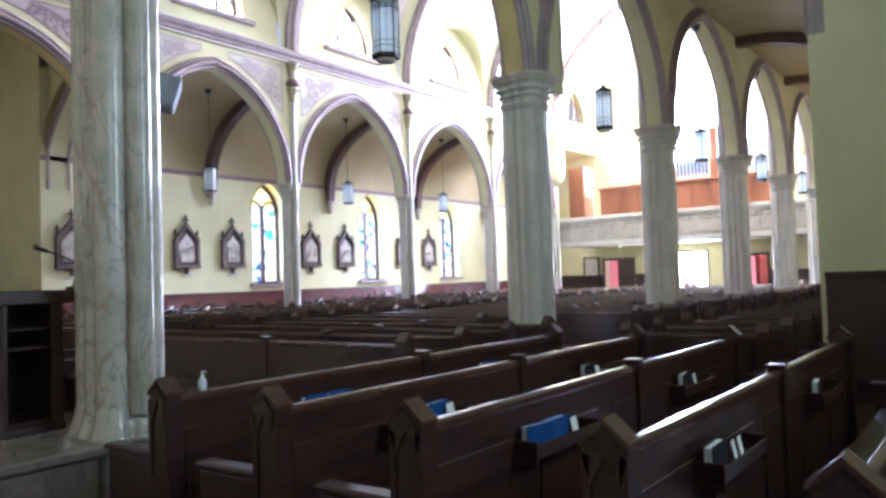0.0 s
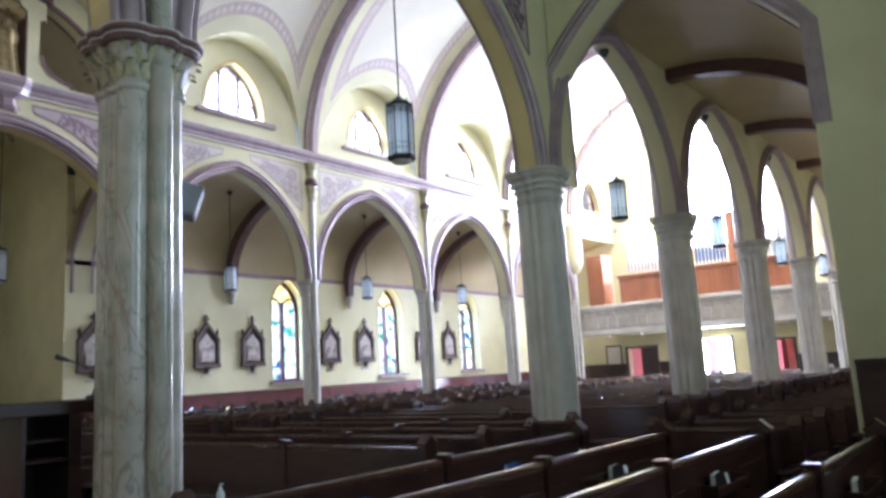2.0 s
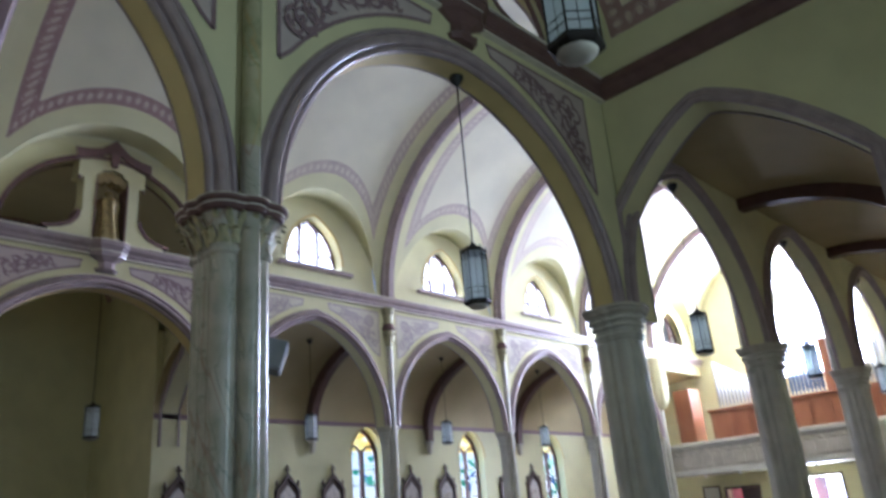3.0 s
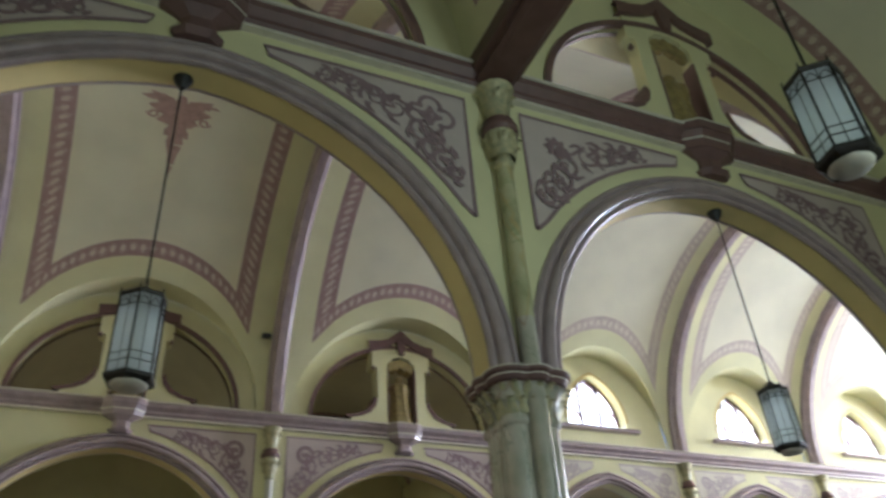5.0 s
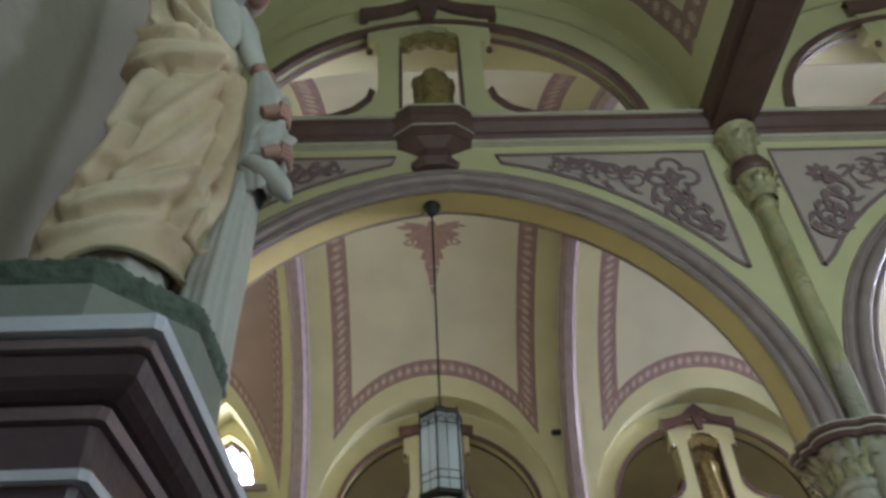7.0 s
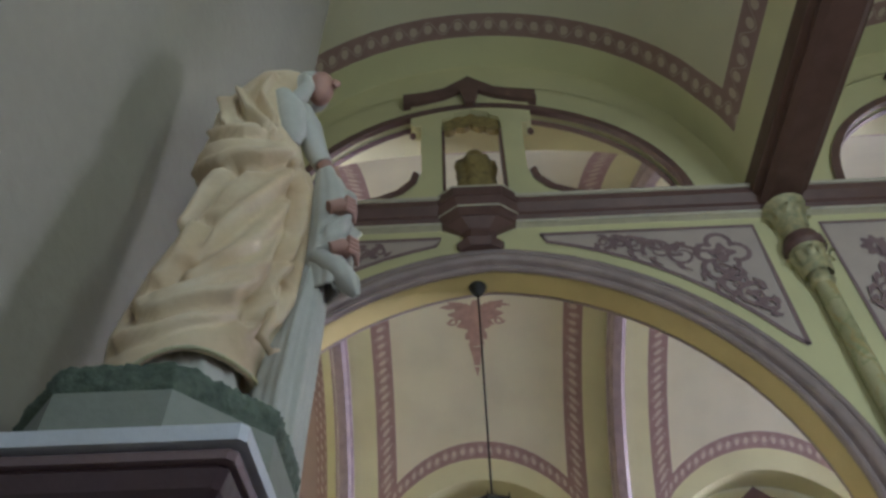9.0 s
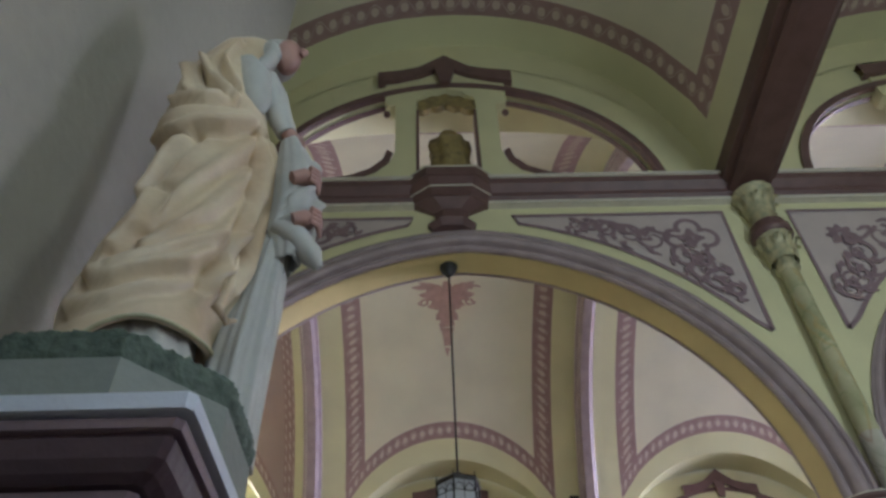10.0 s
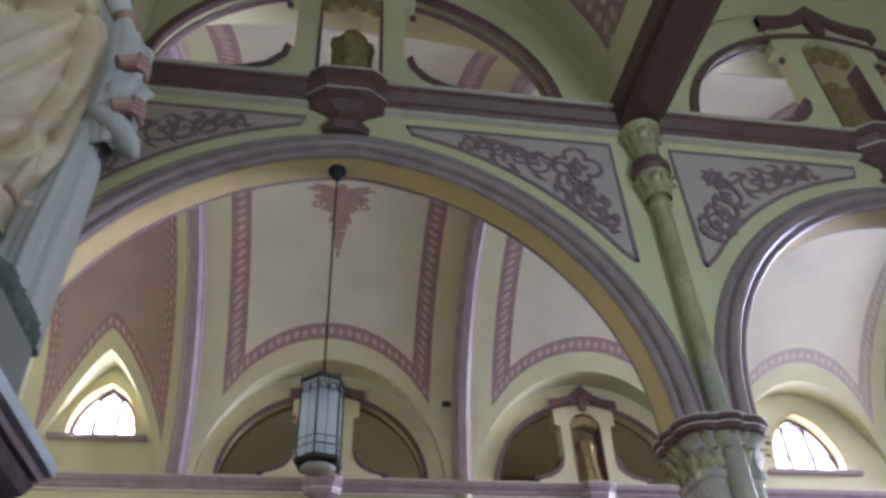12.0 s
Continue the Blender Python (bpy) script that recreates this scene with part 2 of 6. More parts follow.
STAINED = pane_material("glass_stained", [(0.96, 0.98, 0.94), (0.12, 0.42, 0.26), (0.96, 0.98, 0.94), (0.94, 0.97, 0.96), (0.30, 0.58, 0.52), (0.94, 0.97, 0.9), (0.96, 0.98, 0.94), (0.80, 0.93, 0.82), (0.08, 0.20, 0.40), (0.96, 0.98, 0.94), (0.62, 0.80, 0.62), (0.93, 0.97, 0.95)], 4.2, 0.12)
AMBER = pane_material("glass_amber", [(0.95, 0.75, 0.2), (0.9, 0.62, 0.12), (0.95, 0.85, 0.45)], 6, 0.22)
FROST = bpy.data.materials.new("lantern_frosted_glass")
FROST.use_nodes = True
fn, fl = FROST.node_tree.nodes, FROST.node_tree.links
fn["Principled BSDF"].inputs["Base Color"].default_value = (0.90, 0.92, 0.93, 1)
fn["Principled BSDF"].inputs["Roughness"].default_value = 0.25
ft = fn.new("ShaderNodeBsdfTranslucent")
ft.inputs[0].default_value = (0.88, 0.93, 0.95, 1)
fz = fn.new("ShaderNodeTexNoise")
fz.inputs["Scale"].default_value = 9
fb = fn.new("ShaderNodeBump")
fb.inputs["Strength"].default_value = 0.1
fl.new(fz.outputs[0], fb.inputs["Height"])
fl.new(fb.outputs[0], fn["Principled BSDF"].inputs["Normal"])
fm = fn.new("ShaderNodeMixShader")
fm.inputs[0].default_value = 0.6
fl.new(fn["Principled BSDF"].outputs[0], fm.inputs[1])
fl.new(ft.outputs[0], fm.inputs[2])
fc = fn.new("ShaderNodeBsdfTransparent")
fc.inputs[0].default_value = (0.80, 0.92, 0.94, 1)
fx = fn.new("ShaderNodeMixShader")
fx.inputs[0].default_value = 0.35
fl.new(fm.outputs[0], fx.inputs[1])
fl.new(fc.outputs[0], fx.inputs[2])
fl.new(fx.outputs[0], fn["Material Output"].inputs[0])
ROBE = material("statue_robe_cream", (0.66, 0.55, 0.37), rough=0.42, var=0.08, scale=7, second=(0.56, 0.42, 0.26), bump=0.1)
UNDER = material("statue_robe_grey", (0.50, 0.50, 0.45), rough=0.5, var=0.08, scale=6, bump=0.1)

FIGURE = material("niche_figure_old_gold", (0.40, 0.31, 0.12), rough=0.4, metal=0.2, var=0.25, scale=12, second=(0.22, 0.17, 0.08), bump=0.4)
SKIN = material("statue_painted_pink", (0.42, 0.24, 0.19), rough=0.5, var=0.08, scale=8)


# ---- mesh helpers ----
class Shape:
    def __init__(self):
        self.v, self.f, self.m, self.uv, self.s = [], [], [], {}, set()

    def face(self, pts, mat=0, uv=None, smooth=False):
        k = len(self.v)
        self.v += [tuple(p) for p in pts]
        self.f.append(tuple(range(k, k + len(pts))))
        self.m.append(mat)
        if uv:
            self.uv[len(self.f) - 1] = uv
        if smooth:
            self.s.add(len(self.f) - 1)

    def grid(self, rows, mat=0, smooth=True, closed=False):
        """Quads between rows of equally many points, sharing vertices."""
        k, n = len(self.v), len(rows[0])
        for r in rows:
            self.v += [tuple(p) for p in r]
        for a in range(len(rows) - 1):
            for b in range(n if closed else n - 1):
                c = (b + 1) % n
                self.f.append((k + a * n + b, k + a * n + c, k + (a + 1) * n + c, k + (a + 1) * n + b))
                self.m.append(mat)
                if smooth:
                    self.s.add(len(self.f) - 1)

    def box(self, x0, x1, y0, y1, z0, z1, mat=0, bev=0.0):
        b = min(bev, abs(x1 - x0) * 0.45, abs(y1 - y0) * 0.45, abs(z1 - z0) * 0.45)

        def ring(z, i):
            return [(x0 + i, y0 + i, z), (x1 - i, y0 + i, z), (x1 - i, y1 - i, z), (x0 + i, y1 - i, z)]
        rings = [ring(z0, 0), ring(z1, 0)] if b <= 0 else [ring(z0, b), ring(z0 + b, 0), ring(z1 - b, 0), ring(z1, b)]
        self.grid(rings, mat, False, True)
        self.face(rings[0][::-1], mat)
        self.face(rings[-1], mat)

    def prism(self, poly, axis, a0, a1, mat=0):
        """A polygon of two coordinates pushed along the third axis."""
        def p(q, a):
            return {"x": (a, q[0], q[1]), "y": (q[0], a, q[1]), "z": (q[0], q[1], a)}[axis]
        A, B = [p(q, a0) for q in poly], [p(q, a1) for q in poly]
        self.face(A[::-1], mat)
        self.face(B, mat)
        n = len(poly)
        for i in range(n):
            j = (i + 1) % n
            self.face([A[i], A[j], B[j], B[i]], mat)

    def turned(self, cx, cy, prof, n=16, mat=0, smooth=True, start=0.0, caps=True, sx=1.0, sy=1.0):
        """A profile of (radius, z) turned round a vertical axis."""
        rows = [[(cx + sx * r * math.cos(start + 2 * math.pi * i / n), cy + sy * r * math.sin(start + 2 * math.pi * i / n), z) for i in range(n)] for r, z in prof]
        self.grid(rows, mat, smooth, True)
        if caps:
            self.face(rows[0][::-1], mat)
            self.face(rows[-1], mat)

    def tube(self, path, r, n=8, mat=0):
        path = [Vector(p) for p in path]
        rows = []
        for i, p in enumerate(path):
            d = (path[min(i + 1, len(path) - 1)] - path[max(i - 1, 0)]).normalized()
            a = d.orthogonal().normalized() if i == 0 else (rows_a - d * rows_a.dot(d)).normalized()
            rows_a = a
            b = d.cross(a)
            rr = r[i] if isinstance(r, (list, tuple)) else r
            rows.append([p + rr * (a * math.cos(2 * math.pi * k / n) + b * math.sin(2 * math.pi * k / n)) for k in range(n)])
        self.grid(rows, mat, True, True)
        self.face(rows[0][::-1], mat)
        self.face(rows[-1], mat)

    def mesh(self, name, mats):
        me = bpy.data.meshes.new(name)
        me.from_pydata(self.v, [], self.f)
        for m in (mats if isinstance(mats, (list, tuple)) else [mats]):
            me.materials.append(m)
        me.polygons.foreach_set("material_index", self.m)
        me.polygons.foreach_set("use_smooth", [i in self.s for i in range(len(self.f))])
        if self.uv:
            lay = me.uv_layers.new(name="UVMap")
            for i, uvs in self.uv.items():
                for li, q in zip(me.polygons[i].loop_indices, uvs):
                    lay.data[li].uv = q
        me.update()
        return me


def part(name, sh, mats, parent=None, label=""):
    ob = new(name, sh.mesh(name, mats))
    if parent is not None:
        ob.parent = parent
    return tagged(ob, label)


def thing(name, label, category, group="", at=None):
    ob = new(name)
    ob.empty_display_size = 0.2
    if at is not None:
        ob.matrix_world = at
    return tagged(ob, label, category, group)


def structure(name, sh, mats, label="", category=""):
    return tagged(new(name, sh.mesh(name, mats)), label, category, kind="structure")


def arch(xc, hs, zs, rise, n=24, point=0.04):
    """Points of an arch from the left springing to the right one: pointed where it is steep, else a slightly pointed round one."""
    pts = []
    if rise > hs * 1.08:
        R = (hs * hs + rise * rise) / (2 * hs)
        a1 = math.asin(min(1, rise / R))
        for i in range(n // 2 + 1):
            a = a1 * i / (n // 2)
            pts.append((xc - hs + R - R * math.cos(a), zs + R * math.sin(a)))
        pts += [(2 * xc - x, z) for x, z in pts[-2::-1]]
    else:
        for i in range(n + 1):
            a = math.pi * i / n
            c, s = math.cos(a), math.sin(a)
            pts.append((xc - hs * c, zs + rise * ((1 - point) * s + point * (1 - abs(c)))))
    return pts


def height(pts, x):
    for (x0, z0), (x1, z1) in zip(pts, pts[1:]):
        if x0 - 1e-9 <= x <= x1 + 1e-9:
            return z0 + (z1 - z0) * ((x - x0) / (x1 - x0) if x1 > x0 else 0)
    return pts[0][1]


def offset(pts, d):
    """The arch's points moved outward by d."""
    out = []
    for i, (x, z) in enumerate(pts):
        a, b = pts[max(i - 1, 0)], pts[min(i + 1, len(pts) - 1)]
        dx, dz = b[0] - a[0], b[1] - a[1]
        q = math.hypot(dx, dz) or 1
        out.append((x - dz / q * d, z + dx / q * d))
    return out


def columns(sh, xs, lo, hi, y0, y1, mat=0):
    """Wall faces at y0 and y1 between the heights lo(x) and hi(x)."""
    for a, b in zip(xs, xs[1:]):
        la, lb, ha, hb = lo(a), lo(b), hi(a), hi(b)
        if ha - la < 1e-4 and hb - lb < 1e-4:
            continue
        for y in (y0, y1):
            sh.face([(a, y, la), (b, y, lb), (b, y, hb), (a, y, ha)], mat)


def trim(sh, pts, y, side, prof, mat=0):
    """A moulding swept along an arch on the wall face y: prof holds (outward, proud)."""
    rows = []
    offs = {o: offset(pts, o) for o, _ in prof}
    for i in range(len(pts)):
        rows.append([(offs[o][i][0], y + side * p, offs[o][i][1]) for o, p in prof])
    sh.grid(rows, mat, len(prof) > 12)


def roll(mid, r, base, n=6):
    """Half a round of a moulding profile, as (outward, proud)."""
    return [(mid - r * math.cos(math.pi * k / n), base + r * math.sin(math.pi * k / n)) for k in range(n + 1)]


MOULD = [(0.0, -0.02), (0.0, 0.012)] + roll(0.032, 0.026, 0.02) + [(0.062, 0.012), (0.07, 0.03)] + roll(0.135, 0.06, 0.045, 8) + [(0.20, 0.03), (0.212, 0.015), (0.225, 0.02)] + roll(0.25, 0.022, 0.03) + [(0.278, 0.028), (0.29, 0.028), (0.29, 0.0)]


def bay_arch(i):
    xc, hs = (PX[i] + PX[i + 1]) / 2, (PX[i + 1] - PX[i]) / 2 - (0.36 if i < 2 else 0.29)
    if i == 0:
        return arch(xc, hs, CAP1, 2.69, 36, 0.07)
    if i == 1:
        return arch(xc, hs, CAP1, 2.63, 36, 0.04)
    return arch(xc, hs, CAP1, 2.68)


def ribbon(sh, pts, w, y, side, mat=0, t=0.006, taper=False):
    """A flat painted stroke of width w on the face y; pts are (x, z)."""
    n = len(pts)
    L, Rr = [], []
    for i, (x, z) in enumerate(pts):
        a, b = pts[max(i - 1, 0)], pts[min(i + 1, n - 1)]
        dx, dz = b[0] - a[0], b[1] - a[1]
        q = math.hypot(dx, dz) or 1
        ww = w * (1 - 0.75 * i / (n - 1)) if taper else w
        L.append((x - dz / q * ww / 2, y + side * t, z + dx / q * ww / 2))
        Rr.append((x + dz / q * ww / 2, y + side * t, z - dx / q * ww / 2))
    sh.grid([L, Rr], mat, False)


def spiral(cx, cz, r, a0, turns, n=26, sign=1):
    return [(cx + r * (1 - 0.8 * i / n) * math.cos(a0 + sign * turns * 2 * math.pi * i / n), cz + r * (1 - 0.8 * i / n) * math.sin(a0 + sign * turns * 2 * math.pi * i / n)) for i in range(n + 1)]


def spandrel(wall, i, s, y, side, detail):
    """The stencilled panel beside pillar line i, on its side s."""
    k = i if s > 0 else i - 1
    out = offset(bay_arch(k), 0.46)
    px, top = PX[i] + s * 0.34, STR0 - 0.14
    limit = (PX[k + 1] - PX[k]) / 2 - (0.34 if k < 2 else 0.15)
    cur = [(x, z) for x, z in out if (x - PX[i]) * s > 0 and z < top and abs(x - PX[i]) < limit and (x - px) * s > 0.02]
    cur.sort(key=lambda q: q[1])
    if len(cur) < 3:
        return
    tip_x = cur[-1][0] + s * 0.06
    poly = [(px, cur[0][1] - 0.12)] + cur + [(tip_x, top)] + [(px, top)]
    sh = Shape()
    pts = [(x, y + side * 0.004, z) for x, z in poly]
    corner = (px, y + side * 0.004, top)
    for a, b in zip(pts[:-1], pts[1:-1]):
        sh.face([corner, a, b], 0)
    ribbon(sh, poly + [poly[0]], 0.045, y, side, 1, 0.012)
    w = abs(tip_x - px)
    h = top - poly[0][1]
    cx, cz, r = px + s * w * 0.19, top - h * 0.235, min(w, h) * 0.088
    lift = [0.0060]

    def ink(pts, width, taper=False):
        lift[0] += 0.0005
        ribbon(sh, pts, width, y, side, 1, lift[0], taper)

    def between(v, axis):
        """Where the arch's margin lies at that x or z."""
        pair = min(zip(cur, cur[1:]), key=lambda q: abs((q[0][axis] + q[1][axis]) / 2 - v))
        return (pair[0][1 - axis] + pair[1][1 - axis]) / 2
    if detail and s < 0:
        for q in range(4):
            a = math.pi / 2 * q
            qx, qz = cx + r * 1.05 * math.cos(a), cz + r * 1.05 * math.sin(a)
            ink([(qx + r * 0.85 * math.cos(a + t), qz + r * 0.85 * math.sin(a + t)) for t in [(-2.1 + 4.2 * j / 12) for j in range(13)]], 0.052)
            ink([(cx + r * 0.2 * math.cos(a), cz + r * 0.2 * math.sin(a)), (cx + r * 1.0 * math.cos(a), cz + r * 1.0 * math.sin(a))], 0.14, True)
    elif detail:
        for q in range(8):
            a = q * math.pi / 4
            ink([(cx + r * 0.45 * math.cos(a), cz + r * 0.45 * math.sin(a)), (cx + r * 1.15 * math.cos(a), cz + r * 1.15 * math.sin(a))], 0.13, True)
        ink([(cx + r * 0.5 * math.cos(t / 12 * 6.2832), cz + r * 0.5 * math.sin(t / 12 * 6.2832)) for t in range(13)], 0.07)
    else:
        ink([(cx + r * 1.2 * math.cos(t / 12 * 6.2832), cz + r * 1.2 * math.sin(t / 12 * 6.2832)) for t in range(13)], 0.09)
        ink([(cx - r * 0.6, cz), (cx + r * 0.6, cz)], 0.1)
    # a vine of scrolls and leaves along the two arms, shrinking towards the tips
    for arm in (0, 1):
        last = (cx, cz)
        for j, f in enumerate((0.37, 0.47, 0.56, 0.64, 0.71) if arm == 0 else (0.40, 0.51, 0.62, 0.71)):
            if arm == 0:
                qx = px + s * w * f
                lo = between(qx, 0)
                room, qz = top - lo - 0.10, (top + lo) / 2
            else:
                qz = top - h * f
                far = between(qz, 1)
                room, qx = abs(far - px) - 0.10, (px + far) / 2
            size = min(0.17, room * 0.38)
            if size < 0.03:
                continue
            turn = s if j % 2 else -s
            ink(spiral(qx, qz, size, 1.2 + arm + j * 2.4, 1.3, 20, turn), 0.052, True)
            ink([last, ((last[0] + qx) / 2, (last[1] + qz) / 2 + 0.04 * turn), (qx, qz + size * 0.8)], 0.045)
            for v in range(3):
                a = j * 1.9 + v * 2.1 + arm
                ink([(qx + size * 0.75 * math.cos(a), qz + size * 0.75 * math.sin(a)), (qx + size * 1.1 * math.cos(a + 0.3), qz + size * 1.1 * math.sin(a + 0.3)), (qx + size * 1.35 * math.cos(a + 0.7), qz + size * 1.35 * math.sin(a + 0.7))], 0.08, True)
            last = (qx, qz)
    # far-wall bays beyond the crossing get cream ground and paler ink
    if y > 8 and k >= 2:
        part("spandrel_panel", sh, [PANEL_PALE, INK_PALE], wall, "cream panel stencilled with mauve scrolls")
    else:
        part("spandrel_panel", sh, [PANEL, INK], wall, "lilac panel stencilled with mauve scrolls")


# ---- the large structure ----
def arcade(name, y0, y1, label):
    """A wall on pillars. y0 faces smaller y."""
    sh = Shape()
    for i in range(6):
        pts = bay_arch(i)
        xs = [PX[i]] + [x for x, _ in pts] + [PX[i + 1]]
        lo_x, hi_x = pts[0][0], pts[-1][0]
        columns(sh, xs, lambda x: height(pts, x) if lo_x <= x <= hi_x else CAP1, lambda x: STR1, y0, y1)
        sh.grid([[(x, y0, z) for x, z in pts], [(x, y1, z) for x, z in pts]], 1 if i < 2 else 0, True)
    pts = arch((SANCT + PX[0]) / 2, 1.3, CAP1, 2.3)
    columns(sh, [SANCT] + [x for x, _ in pts] + [PX[0]], lambda x: height(pts, x) if pts[0][0] <= x <= pts[-1][0] else CAP1, lambda x: STR1, y0, y1)
    sh.grid([[(x, y0, z) for x, z in pts], [(x, y1, z) for x, z in pts]], 1, True)
    sh.box(PX[6] - 0.36, BACK, y0, y1, CAP1 + 2.9, STR1)
    wall = structure(name, sh, [PLASTER, OCHRE], label, "wall")
    for i in range(6):
        for y, side in ((y0, -1), (y1, 1)):
            t = Shape()
            trim(t, bay_arch(i), y, side, MOULD)
            part("arch_moulding", t, MAUVE, wall, "mauve roll moulding round the arch")
    return wall


wall_near = arcade("wall_near", NF, NB, "cream plaster arcade wall between transept and nave")
wall_far = arcade("wall_far", FF, FB, "cream plaster arcade wall across the nave")
for i in range(0, 7):
    for s in (-1, 1):
        if (i == 0 and s < 0) or (i == 6 and s > 0):
            continue
        if i <= 2 and not (i == 2 and s > 0):
            spandrel(wall_near, i, s, NF, -1, True)
        if i >= 1:
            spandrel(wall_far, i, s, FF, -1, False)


def cornice(name, y, side, x0, x1, corbels):
    """The string course with its polygonal corbels below the niches."""
    sh = Shape()
    prof = [(0, STR0), (0.05, STR0), (0.07, STR0 + 0.05), (0.10, STR0 + 0.08), (0.10, STR0 + 0.13), (0.17, STR0 + 0.2), (0.17, STR1), (0, STR1 + 0.02)]
    sh.prism([(y + side * p, z) for p, z in prof], "x", x0, x1)
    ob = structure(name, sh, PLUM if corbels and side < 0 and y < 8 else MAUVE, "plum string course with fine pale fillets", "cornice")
    f = Shape()
    for zz, pr in ((STR0 - 0.012, 0.085), (STR1 - 0.018, 0.196)):
        f.box(x0, x1, y, y + side * pr, zz, zz + 0.038)
    part("fillet", f, CREAM, ob, "pale painted fillet")
    for cx in corbels:
        c = Shape()
        for w, d, za, zb, w2, d2 in ((0.20, 0.11, STR0 - 0.36, STR0 - 0.30, 0.24, 0.17), (0.17, 0.12, STR0 - 0.30, STR0 - 0.12, 0.17, 0.12), (0.17, 0.10, STR0 - 0.12, STR0 - 0.02, 0.36, 0.2),
                                     (0.38, 0.22, STR0 - 0.02, STR0 + 0.08, 0.40, 0.235), (0.40, 0.235, STR0 + 0.08, STR0 + 0.2, 0.46, 0.29), (0.48, 0.305, STR0 + 0.2, STR1 + 0.03, 0.48, 0.305)):
            def oct_ring(w, d, z):
                return [(cx - w, y, z), (cx - w, y + side * d * 0.42, z), (cx - w * 0.52, y + side * d, z), (cx + w * 0.52, y + side * d, z), (cx + w, y + side * d * 0.42, z), (cx + w, y, z)]
            a, b = oct_ring(w, d, za), oct_ring(w2, d2, zb)
            c.grid([a, b], 0, False)
            c.face(a[::-1])
            c.face(b)
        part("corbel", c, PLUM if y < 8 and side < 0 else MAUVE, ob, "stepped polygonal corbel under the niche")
        f = Shape()
        for w, d, z in ((0.50, 0.325, STR1 - 0.004), (0.415, 0.25, STR0 + 0.075)):
            ring = [(cx - w, y, z), (cx - w, y + side * d * 0.42, z), (cx - w * 0.52, y + side * d, z), (cx + w * 0.52, y + side * d, z), (cx + w, y + side * d * 0.42, z), (cx + w, y, z)]
            f.grid([ring, [(px, py, pz + 0.028) for px, py, pz in ring]], 0, False)
        part("fillet", f, CREAM, ob)
    return ob


mid = [(a + b) / 2 for a, b in zip(PX, PX[1:])]
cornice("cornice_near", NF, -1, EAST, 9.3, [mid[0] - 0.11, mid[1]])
cornice("cornice_near_nave", NB, 1, SANCT, BACK, mid[:2])
cornice("cornice_far", FF, -1, SANCT, BACK, mid[:2])
cornice("cornice_far_transept", FB, 1, PX[0], 9.3, [])


def vault_curve(cy, hw, t):
    return cy + hw * math.sin(t), STR1 + VRISE * math.cos(t)


def lunette(x0, x1, x):
    """Height of the lunette's edge over a bay; pointed in the sanctuary."""
    u = min(1.0, abs(x - (x0 + x1) / 2) / ((x1 - x0) / 2 - 0.36))
    return STR1 + LRISE * (max(0.0, 1 - u ** 1.25) ** 0.7 if x1 < PX[0] + 0.1 else math.sqrt(max(0.0, 1 - u * u)))


